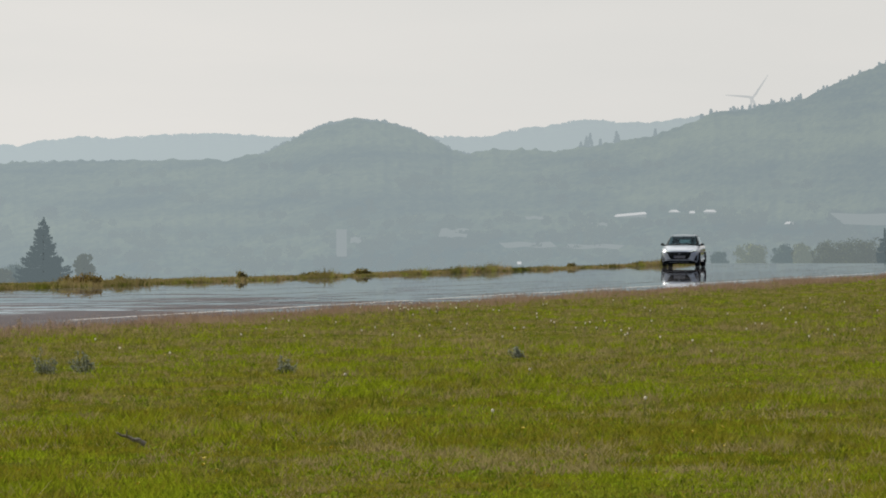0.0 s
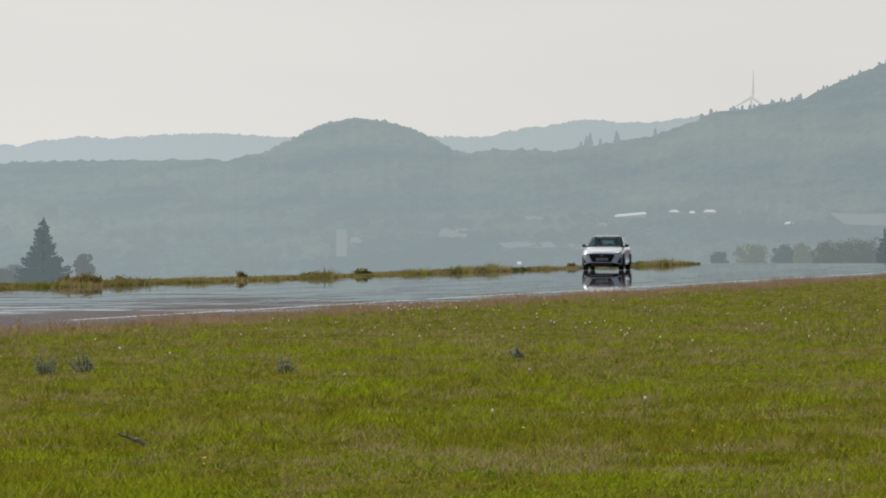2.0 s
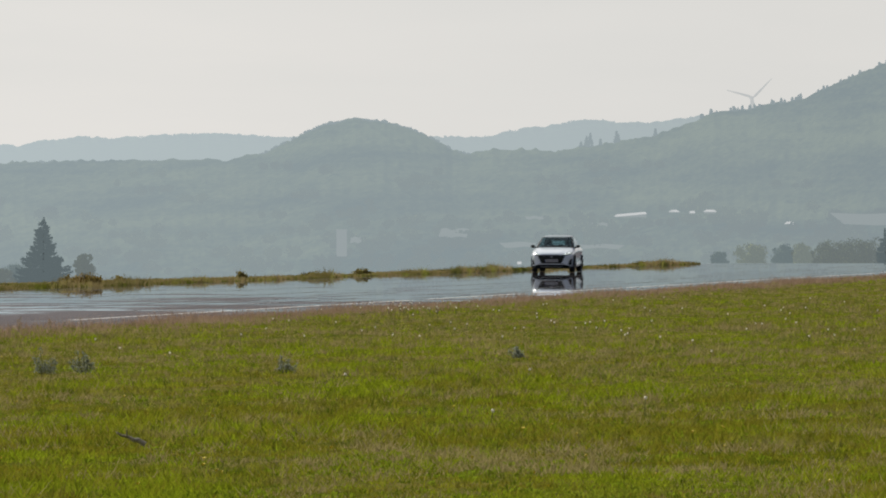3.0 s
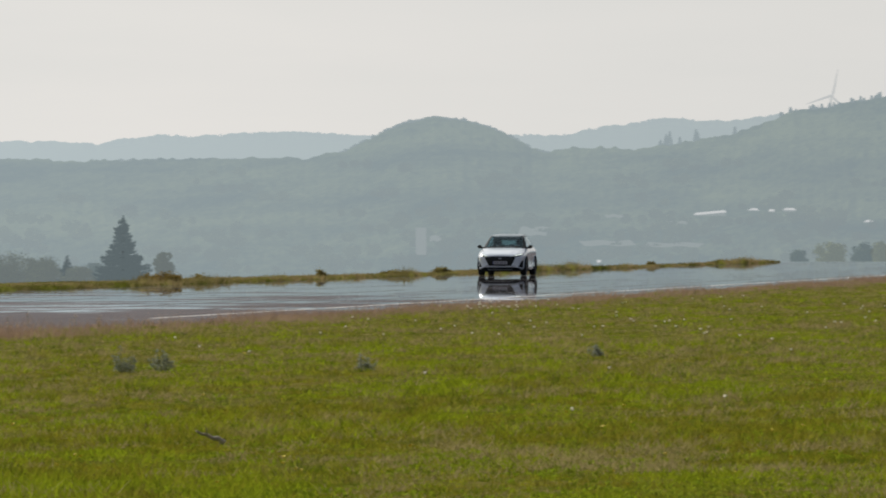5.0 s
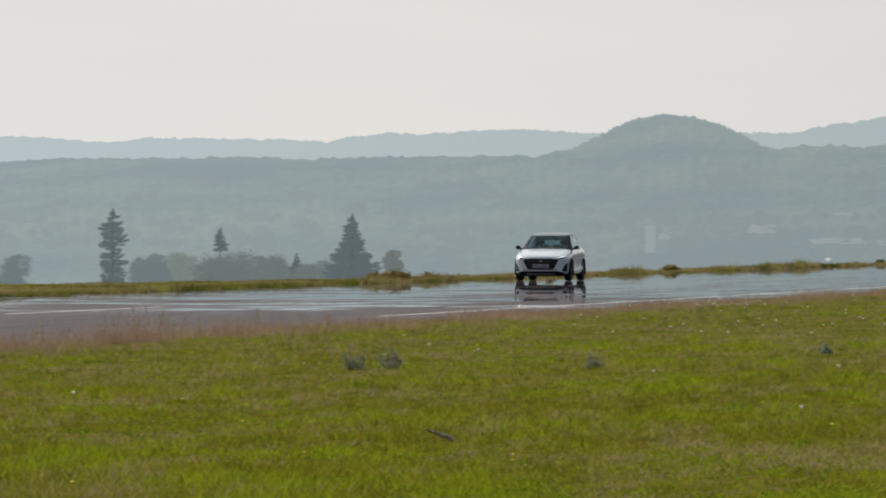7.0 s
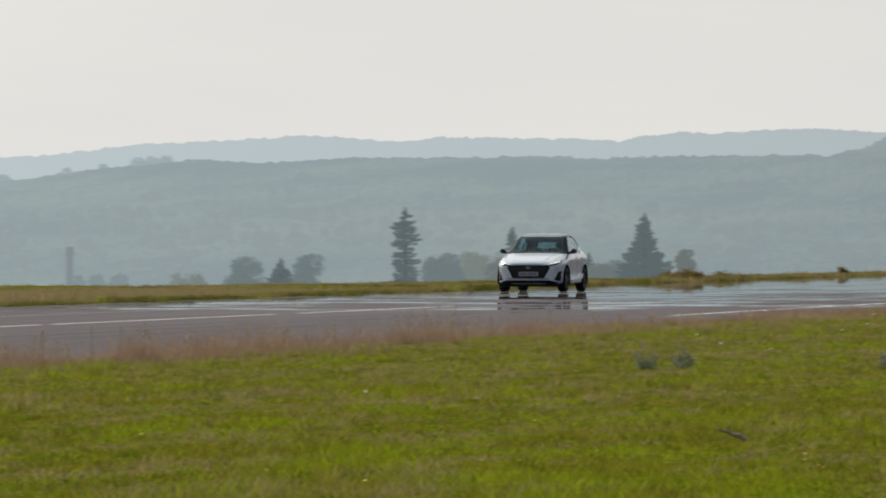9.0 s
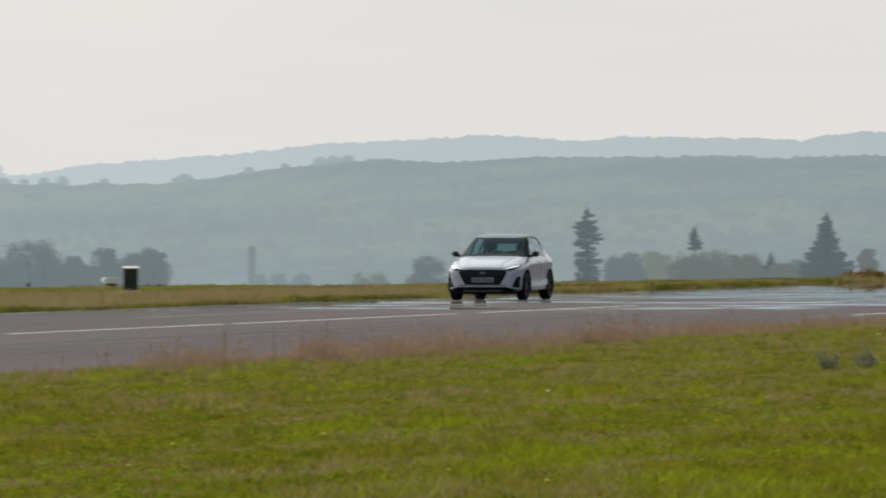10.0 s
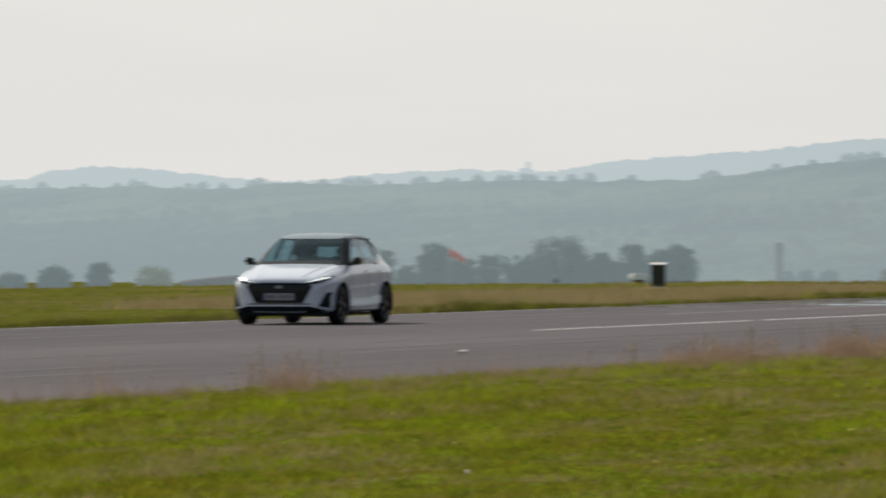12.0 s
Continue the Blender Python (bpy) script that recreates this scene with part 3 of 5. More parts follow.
def far_barn(bearing, rise, length, height, turn, slant=0.0):
    p = slope_point(bearing, rise)
    p += Vector((-p.x, -p.y, EYE - p.z)).normalized() * 120
    barn = new("barn")
    barn.matrix_world = pose(p.x, p.y, p.z - 1.0, 0, 0, bearing + turn)
    bm = bmesh.new()
    for v in box(bm, -length / 2, -2, 0, length / 2, 2, height):
        v.co.z += slant * (v.co.x / length + 0.5) if v.co.z > 0 else 0.0
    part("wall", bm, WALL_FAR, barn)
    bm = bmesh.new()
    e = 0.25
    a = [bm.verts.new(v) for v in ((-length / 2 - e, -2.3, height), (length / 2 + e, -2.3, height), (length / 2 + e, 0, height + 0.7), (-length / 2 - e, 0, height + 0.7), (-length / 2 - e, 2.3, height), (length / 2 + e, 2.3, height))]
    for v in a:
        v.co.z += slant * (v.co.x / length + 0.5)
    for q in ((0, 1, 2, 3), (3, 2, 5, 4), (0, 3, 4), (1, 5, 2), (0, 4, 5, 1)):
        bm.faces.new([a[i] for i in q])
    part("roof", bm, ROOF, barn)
    tagged(barn, "small pale barn across the valley, its metal roof brightened by painted glow", "barn", group="barns across the valley")


def valley_trees():
    """Hedges and single trees on the lower slope across the valley."""
    rng = np.random.default_rng(77)
    pts = []
    for k in range(520):
        b, rise = rng.uniform(4.2, 18.6), rng.uniform(-0.26, 0.10) if k % 3 else rng.uniform(-0.26, 0.42)
        top = float(np.interp(b, [p[0] for p in NEAR_RIDGE], [p[1] for p in NEAR_RIDGE]))
        if rise > math.degrees(math.atan2(top - EYE, 3700)) - 0.08:
            continue
        p = slope_point(b, rise)
        p += Vector((-p.x, -p.y, EYE - p.z)).normalized() * 70
        for j in range(rng.integers(1, 5)):
            s = rng.uniform(1.0, 2.6)
            n = int(60 + 34 * s)
            d = rng.normal(size=(n, 3))
            d *= (rng.random(n) ** 0.4 / np.linalg.norm(d, axis=1))[:, None]
            side = rng.normal(0, 3.5)
            pts.append(np.array([p.x + side, p.y, p.z + s * 0.3]) + d * np.array([s, s, s * 0.8]))
    v, f = leaf_quads(np.concatenate(pts), 0.5, rng)
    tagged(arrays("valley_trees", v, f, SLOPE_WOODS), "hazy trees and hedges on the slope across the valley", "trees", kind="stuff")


valley_trees()
far_fields()
for row in [
    (6.013, 0.100, 9.2, 0.25, 20, 0.8), (5.744, 0.128, 1.3, 0.25, 30), (5.632, 0.120, 0.8, 0.3, 10), (5.523, 0.124, 2.2, 0.5, 25), (5.031,
    0.0559, 1.4, 0.2, 20), (6.701, -0.1956, 0.7, 0.4, 0)]:
    far_barn(*row)


def far_tower(bearing, rise, width, height):
    p = slope_point(bearing, rise)
    p += Vector((-p.x, -p.y, EYE - p.z)).normalized() * 120
    tower = new("tower_block")
    tower.matrix_world = pose(p.x, p.y, p.z, 0, 0, bearing)
    bm = bmesh.new()
    box(bm, -width / 2, -1, -1, width / 2, 1, height)
    part("wall", bm, WALL_FAR, tower)
    bm = bmesh.new()
    box(bm, -width / 2 - 0.1, -1.1, height, width / 2 + 0.1, 1.1, height + 0.25)
    part("roof", bm, WALL_FAR, tower)
    tagged(tower, "pale hazy tower block across the valley", "building")


far_tower(7.80, -0.14, 3.0, 6.5)


def wind_turbine(bearing, rise, distance, blade):
    z = EYE + math.tan(radians(rise)) * distance
    p = spot(bearing, distance, 0.0)
    turbine = new("wind_turbine")
    turbine.matrix_world = pose(p.x, p.y, z - 30, 0, 0, bearing + 14)
    tagged(turbine, "white wind turbine turning behind the wooded ridge", "wind turbine")
    bm = bmesh.new()
    stem(bm, (0, 0, -12), (0, 0, 30), 1.0, 0.5, 12)
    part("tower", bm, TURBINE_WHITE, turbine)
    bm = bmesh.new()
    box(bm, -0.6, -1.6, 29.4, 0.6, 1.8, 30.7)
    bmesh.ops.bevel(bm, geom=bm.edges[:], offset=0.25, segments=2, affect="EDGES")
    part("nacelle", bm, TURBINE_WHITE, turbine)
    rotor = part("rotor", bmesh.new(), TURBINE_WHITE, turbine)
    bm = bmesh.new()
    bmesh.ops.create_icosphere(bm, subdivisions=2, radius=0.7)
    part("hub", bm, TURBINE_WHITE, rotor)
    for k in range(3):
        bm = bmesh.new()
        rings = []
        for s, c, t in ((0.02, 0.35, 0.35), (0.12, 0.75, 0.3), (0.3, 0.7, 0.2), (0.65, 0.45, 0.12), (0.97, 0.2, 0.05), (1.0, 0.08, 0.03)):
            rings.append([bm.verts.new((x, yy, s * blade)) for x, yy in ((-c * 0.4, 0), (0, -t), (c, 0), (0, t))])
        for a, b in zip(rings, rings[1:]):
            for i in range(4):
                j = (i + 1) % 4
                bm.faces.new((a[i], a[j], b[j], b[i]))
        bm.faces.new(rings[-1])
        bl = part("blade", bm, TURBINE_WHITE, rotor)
        bl.matrix_basis = pose(0, 0, 0, 0, 120 * k, 0)
    return rotor


rotor = wind_turbine(5.267, 0.819, 4150, 12.6)


def ridge_woods():
    """Single crowns and spruces that break the near ridge's outline."""
    rng = np.random.default_rng(31)
    pts = []
    def ridge_at(b):
        return float(np.interp(b, [p[0] for p in NEAR_RIDGE], [p[1] for p in NEAR_RIDGE]))
    spikes = [(b, rng.uniform(1.2, 2.7)) for b in rng.uniform(4.95, 5.58, 26)] + [(b, rng.uniform(0.9, 1.7)) for b in rng.uniform(4.0, 4.95, 14)]
    spikes += [(6.262, 6.0), (6.285, 4.6), (6.10, 5.4), (6.09, 4.0), (6.20, 3.0), (6.32, 3.0), (5.86, 3.2)]
    for b, h in spikes:
        n = int(60 + 26 * h)
        u = rng.random(n) ** 0.6
        r = (1 - (1 - u)) * h * 0.2
        ang = rng.uniform(0, 6.283, n)
        z = ridge_at(b) - 0.6 + h * (1 - u)
        p = spot(b, 3690, 0.0)
        pts.append(np.stack([p.x + np.cos(ang) * r, p.y + np.sin(ang) * r, z], 1))
    lumps = [(b, rng.uniform(1.4, 3.2)) for b in rng.uniform(12.3, 18.8, 55)] + [(b, rng.uniform(0.5, 1.2)) for b in rng.uniform(6.4, 12.3, 26)] + [(b, rng.uniform(0.7, 1.5)) for b in rng.uniform(6.9, 8.3, 70)]
    for b, s in lumps:
        p = spot(b, 3690, 0.0)
        n = int(90 + 40 * s)
        d = rng.normal(size=(n, 3))
        d *= (rng.random(n) ** 0.4 / np.linalg.norm(d, axis=1))[:, None]
        pts.append(np.array([p.x, p.y, ridge_at(b) + (s * 0.25 if b > 12.3 else -0.6)]) + d * np.array([s, s, s * 0.9]))
    far = []
    for b in np.concatenate([rng.uniform(5.5, 9.9, 260), rng.uniform(10.0, 14.0, 90)]):
        p, s = spot(b, 4585, 0.0), rng.uniform(0.5, 1.5)
        d = rng.normal(size=(60, 3))
        d *= (rng.random(60) ** 0.4 / np.linalg.norm(d, axis=1))[:, None]
        far.append(np.array([p.x, p.y, float(np.interp(b, [a for a, _ in FAR_RIDGE], [z for _, z in FAR_RIDGE])) - 0.9 - 0.35 * s]) + d * np.array([s * 0.9, s, s * rng.uniform(0.9, 1.4)]))
    v, f = leaf_quads(np.concatenate(far), 0.5, rng)
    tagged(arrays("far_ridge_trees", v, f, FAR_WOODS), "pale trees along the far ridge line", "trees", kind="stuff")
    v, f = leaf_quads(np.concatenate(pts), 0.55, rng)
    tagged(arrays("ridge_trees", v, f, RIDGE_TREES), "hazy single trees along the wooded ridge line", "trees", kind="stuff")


ridge_woods()


def far_mast():
    p = spot(13.195, 1700)
    mast = new("water_tower")
    mast.location = p
    tagged(mast, "narrow grey hazy tower standing among far trees", "tower")
    top = EYE + math.tan(radians(-0.1293)) * 1700 - p.z
    bm = bmesh.new()
    stem(bm, (0, 0, -0.5), (0, 0, top - 1.6), 0.70, 0.66, 14)
    part("shaft", bm, MAST_GREY, mast)
    bm = bmesh.new()
    stem(bm, (0, 0, top - 1.6), (0, 0, top), 0.78, 0.74, 14)
    part("tank", bm, MAST_GREY, mast)


# grey concrete faded by painted haze, an emission in the mix
MAST_GREY = painted_haze_surface("hazy_concrete", (0.10, 0.11, 0.12), (0.15, 0.16, 0.17), HAZE_GLOW, 0.60)
far_mast()


def lookout():
    p = spot(14.747, 4590, 0.0)
    foot = float(np.interp(14.747, [a for a, _ in FAR_RIDGE], [z for _, z in FAR_RIDGE]))
    tower = new("lookout_tower")
    tower.matrix_world = pose(p.x, p.y, foot - 1.0, 0, 0, 14.747)
    tagged(tower, "faint blocky lookout tower on the far ridge", "tower")
    bm = bmesh.new()
    box(bm, -1.1, -1, 0, 1.1, 1, 6.2)
    part("shaft", bm, FAR_WOODS, tower)
    bm = bmesh.new()
    box(bm, -4.5, -1, 0, -1.1, 1, 3.2)
    box(bm, 1.1, -1, 0, 3.2, 1, 2.4)
    part("wing", bm, FAR_WOODS, tower)


lookout()


# ---- the car ----
CAR_ROWS = [
    (0.0, 422.02), (0.5, 414.3), (1.0, 406.35), (1.5, 398.46), (2.0, 389.25), (2.5, 380.46), (3.0, 370.54), (3.5, 360.75), (4.0, 350.69), (4.5,
    340.61), (5.0, 329.42), (5.5, 318.58), (6.0, 306.99), (6.5, 295.71), (7.0, 283.86), (7.5, 271.45), (8.0, 258.64), (8.5, 245.93), (9.0,
    231.81), (9.5, 218.43), (10.0, 203.67), (10.5, 189.51), (11.0, 174.44), (11.5, 160.7), (12.0, 145.82)]
WHITE = plain("white_car_paint", (0.68, 0.75, 0.825), 0.22, vary=0.03, scale=2.0, coat=1.0)
RUBBER = plain("tyre_rubber", (0.018, 0.021, 0.024), 0.8, vary=0.2, scale=8.0)
BLACK = plain("gloss_black_trim", (0.010, 0.013, 0.016), 0.18, vary=0.2, scale=5.0, coat=0.6)
# black roof: the blue-grey is sky reflection put into the base colour
ROOF_BLACK = plain("black_roof_sky_sheen", (0.19, 0.24, 0.265), 0.28, vary=0.1, scale=4.0, spec=0.35)
PILLAR = plain("satin_black_pillar", (0.016, 0.021, 0.024), 0.6, vary=0.2, scale=4.0, spec=0.08)
MATT = plain("matt_black_plastic", (0.012, 0.017, 0.020), 0.7, spec=0.08, vary=0.2, scale=9.0)


def car_glass(name, tint, gain, sheen):
    """Tinted glass that one sees through, with a gloss that grows at flat angles."""
    m, nt, b = material(name)
    nt.nodes.remove(b)
    clear, gloss, mx, fr = (nt.nodes.new("ShaderNode" + k) for k in ("BsdfTransparent", "BsdfGlossy", "MixShader", "LayerWeight"))
    steep, most = nt.nodes.new("ShaderNodeMath"), nt.nodes.new("ShaderNodeMath")
    clear.inputs["Color"].default_value = (*tint, 1)
    gloss.inputs["Color"].default_value, gloss.inputs["Roughness"].default_value = (*sheen, 1), 0.04
    steep.operation, most.operation = "POWER", "MULTIPLY_ADD"
    steep.inputs[1].default_value, most.inputs[1].default_value, most.inputs[2].default_value = 4.0, gain, 0.015
    nt.links.new(fr.outputs["Facing"], steep.inputs[0])
    nt.links.new(steep.outputs[0], most.inputs[0])
    nt.links.new(most.outputs[0], mx.inputs[0])
    nt.links.new(clear.outputs[0], mx.inputs[1])
    nt.links.new(gloss.outputs[0], mx.inputs[2])
    nt.links.new(mx.outputs[0], next(n for n in nt.nodes if n.type == "OUTPUT_MATERIAL").inputs[0])
    return m


GLASS = car_glass("tinted_windscreen_glass", (0.70, 0.80, 0.81), 0.40, (0.70, 0.88, 0.95))
BACK_GLASS = car_glass("dark_back_glass", (0.60, 0.70, 0.72), 0.40, (0.70, 0.88, 0.95))
SIDE_GLASS = car_glass("side_car_glass", (0.84, 0.93, 0.96), 0.55, (0.85, 0.95, 1.0))
LINING = plain("grey_headlining", (0.032, 0.042, 0.045), 0.9, vary=0.15, scale=8.0, spec=0.05)
CLOTH = plain("dark_seat_cloth", (0.026, 0.034, 0.038), 0.95, vary=0.25, scale=20.0, spec=0.1)
RIM = plain("dark_alloy", (0.03, 0.03, 0.034), 0.35, metal=0.9, vary=0.15)
CHROME = plain("satin_chrome", (0.22, 0.22, 0.24), 0.3, metal=1.0, vary=0.05)
PLATE = plain("plate_white", (0.36, 0.37, 0.40), 0.45, vary=0.05)
INK = plain("plate_ink", (0.16, 0.16, 0.18), 0.5, vary=0.1)
BLUE = plain("plate_blue", (0.10, 0.12, 0.24), 0.5, vary=0.1)
RED = plain("tail_lamp_red", (0.35, 0.01, 0.01), 0.15, vary=0.1)
LAMP, _nt, _b = material("daylight_lamp")
_b.inputs["Base Color"].default_value, _b.inputs["Roughness"].default_value = (0.8, 0.85, 0.85, 1), 0.2
_b.inputs["Emission Color"].default_value, _b.inputs["Emission Strength"].default_value = (0.90, 1.0, 0.90, 1), 1.1
WHEEL_BASE, TRACK, RADIUS = 2.58, 1.505, 0.315

# stations along the body: y, half width, underside, shoulder height, shoulder half width, roof edge half width and height, top
STATIONS = (
    (-2.08, 0.52, 0.25, 0.59, 0.47, 0.35, 0.63, 0.645), (-2.05, 0.69, 0.20, 0.67, 0.62, 0.47, 0.71, 0.725), (-1.97, 0.775, 0.18, 0.725, 0.70, 0.53, 0.76, 0.78),
    (-1.84, 0.83, 0.17, 0.77, 0.745, 0.57, 0.805, 0.828), (-1.60, 0.868, 0.17, 0.825, 0.77, 0.60, 0.865, 0.885), (-1.29, 0.884, 0.17, 0.875, 0.785, 0.62, 0.918, 0.940),
    (-1.02, 0.886, 0.17, 0.915, 0.795, 0.66, 0.965, 0.988), (-0.90, 0.886, 0.17, 0.932, 0.80, 0.735, 0.985, 1.010), (-0.58, 0.886, 0.17, 0.938, 0.80, 0.68, 1.165, 1.192),
    (-0.22, 0.886, 0.17, 0.948, 0.80, 0.62, 1.362, 1.394), (0.05, 0.886, 0.17, 0.955, 0.80, 0.59, 1.430, 1.463), (0.55, 0.886, 0.17, 0.968, 0.795, 0.578, 1.450, 1.484),
    (1.05, 0.886, 0.17, 0.985, 0.775, 0.565, 1.422, 1.456), (1.45, 0.88, 0.17, 1.0, 0.745, 0.55, 1.362, 1.394), (1.68, 0.868, 0.20, 1.0, 0.715, 0.54, 1.255, 1.29),
    (1.84, 0.83, 0.25, 0.97, 0.67, 0.52, 1.03, 1.07), (1.93, 0.76, 0.31, 0.86, 0.60, 0.47, 0.88, 0.90))


def car_hull():
    """The painted shell: sections lofted along the car, with the wheel openings cut out."""
    bm = bmesh.new()
    loops = []
    for y, w, zb, zs, wb, wr, zr, zt in STATIONS:
        w, wb = w * 0.98, wb * 0.985
        lo, hi = min(0.55, zs - 0.12), zs
        half = [(0, zb), (0.7 * w, zb), (0.94 * w, zb + 0.03), (0.978 * w, zb + 0.09), (0.96 * w, lo - 0.14), (0.972 * w, (lo + hi) / 2 - 0.02), (w, hi - 0.085), (wb, hi),
                ((wb + wr) / 2 + 0.012, (hi + zr) / 2 + 0.01), (wr, zr), (wr * 0.82, zt - (zt - zr) * 0.35), (wr * 0.42, zt - 0.004), (0, zt)]
        ring = [bm.verts.new((x, y, z)) for x, z in half] + [bm.verts.new((-x, y, z)) for x, z in half[-2:0:-1]]
        loops.append(ring)
    n = len(loops[0])
    for a, b in zip(loops, loops[1:]):
        for i in range(n):
            j = (i + 1) % n
            bm.faces.new((a[i], a[j], b[j], b[i]))
    for ring in (loops[0], loops[-1]):
        bm.faces.new(ring)
    bmesh.ops.recalc_face_normals(bm, faces=bm.faces[:])
    me = bpy.data.meshes.new("shell")
    bm.to_mesh(me)
    bm.free()
    shell = new("shell", me)
    cuts = []
    sub = shell.modifiers.new("smooth", "SUBSURF")
    sub.levels = sub.render_levels = 2
    for y in (-WHEEL_BASE / 2, WHEEL_BASE / 2):
        for side in (-1, 1):
            bm = bmesh.new()
            bmesh.ops.create_cone(bm, cap_ends=True, segments=40, radius1=0.365, radius2=0.365, depth=0.5, matrix=pose(side * 0.82, y, RADIUS + 0.01, 0, 90, 0))
            cme = bpy.data.meshes.new("cut")
            bm.to_mesh(cme)
            bm.free()
            cut = new("cut", cme)
            cuts.append(cut)
            mod = shell.modifiers.new("arch", "BOOLEAN")
            mod.operation, mod.object, mod.solver = "DIFFERENCE", cut, "EXACT"
    dg = bpy.context.evaluated_depsgraph_get()
    done = bpy.data.meshes.new_from_object(shell.evaluated_get(dg))
    bm = bmesh.new()
    bm.from_mesh(done)
    for ob in (shell, *cuts):
        bpy.data.objects.remove(ob)
    for f in bm.faces:
        f.smooth = True
    for e in bm.edges:
        e.smooth = e.calc_face_angle(0) < 0.6
    return bm


def pierce(bm, outline, axis):
    """Cuts an opening of that convex outline, seen along the axis, into the shell."""
    def flat(p):
        return (p.x, p.z) if axis in ("front", "rear") else (p.y, p.z)
    def faces():
        way = {"front": (0, -1, 0), "rear": (0, 1, 0), "side": (1, 0, 0), "other": (-1, 0, 0)}[axis]
        return [f for f in bm.faces if f.normal.dot(Vector(way)) > 0.2 and f.calc_center_median().z > 0.9]
    middle = (sum(p[0] for p in outline) / len(outline), sum(p[1] for p in outline) / len(outline))
    edges = []
    for (a, b), (c, d) in zip(outline, outline[1:] + outline[:1]):
        n = (d - b, a - c)
        if (middle[0] - a) * n[0] + (middle[1] - b) * n[1] > 0:
            n = (-n[0], -n[1])
        edges.append(((a, b), n))
        co, no = ((a, 0, b), (n[0], 0, n[1])) if axis in ("front", "rear") else ((0, a, b), (0, n[0], n[1]))
        some = faces()
        bmesh.ops.bisect_plane(bm, geom=list({g for f in some for g in (*f.verts, *f.edges, f)}), plane_co=co, plane_no=no)
    gone = []
    for f in faces():
        u, v = flat(f.calc_center_median())
        if all((u - p[0]) * n[0] + (v - p[1]) * n[1] < 1e-5 for p, n in edges):
            gone.append(f)
    bmesh.ops.delete(bm, geom=gone, context="FACES")


def skin(tree, outline, axis, lift, thick, cell=0.05):
    """A curved plate that follows the shell: its outline is given as seen along the axis."""
    bm = bmesh.new()
    def to3(p, far):
        return {"front": (p[0], -far, p[1]), "side": (far, p[0], p[1]), "other": (-far, p[0], p[1]), "rear": (p[0], far, p[1]), "top": (p[0], p[1], far)}[axis]
    way = Vector({"front": (0, 1, 0), "side": (-1, 0, 0), "other": (1, 0, 0), "rear": (0, -1, 0), "top": (0, 0, -1)}[axis])
    xs, ys = [p[0] for p in outline], [p[1] for p in outline]
    face = bm.faces.new([bm.verts.new((*p, 0)) for p in outline])
    for k, (lo, hi) in enumerate(((min(xs), max(xs)), (min(ys), max(ys)))):
        c = lo + cell
        while c < hi - cell * 0.3:
            no = (1, 0, 0) if k == 0 else (0, 1, 0)
            bmesh.ops.bisect_plane(bm, geom=bm.verts[:] + bm.edges[:] + bm.faces[:], plane_co=(c, c, 0), plane_no=no)
            c += cell
    bmesh.ops.triangulate(bm, faces=bm.faces[:])
    for v in bm.verts:
        start = Vector(to3(v.co, 4.0))
        hit = tree.ray_cast(start, way)
        if hit[0] is not None:
            v.co = hit[0] - way * lift
        else:
            q = tree.find_nearest(Vector(to3(v.co, 2.0 if axis in ("front", "rear") else 0.8)))
            v.co = q[0] - way * lift
    bmesh.ops.recalc_face_normals(bm, faces=bm.faces[:])
    ext = bmesh.ops.extrude_face_region(bm, geom=bm.faces[:])
    for v in ext["geom"]:
        if isinstance(v, bmesh.types.BMVert):
            v.co -= way * thick
    bmesh.ops.recalc_face_normals(bm, faces=bm.faces[:])
    for f in bm.faces:
        f.smooth = True
    for e in bm.edges:
        e.smooth = e.calc_face_angle(0) < 0.7
    return bm


def mirrored(outline):
    return [(-x, z) for x, z in reversed(outline)]


def rounded_box(bm, x0, y0, z0, x1, y1, z1, r):
    vs = box(bm, x0, y0, z0, x1, y1, z1)
    edges = {e for v in vs for e in v.link_edges}
    bmesh.ops.bevel(bm, geom=list(edges), offset=r, segments=2, affect="EDGES")


def lathe(bm, profile, segments=36):
    """A ring round the x axis from (x, radius) pairs."""
    rings = [[bm.verts.new((x, r * math.sin(6.28318 * i / segments), r * math.cos(6.28318 * i / segments))) for i in range(segments)] for x, r in profile]
    for a, b in zip(rings, rings[1:]):
        for i in range(segments):
            j = (i + 1) % segments
            f = bm.faces.new((a[i], a[j], b[j], b[i]))
            f.smooth = True


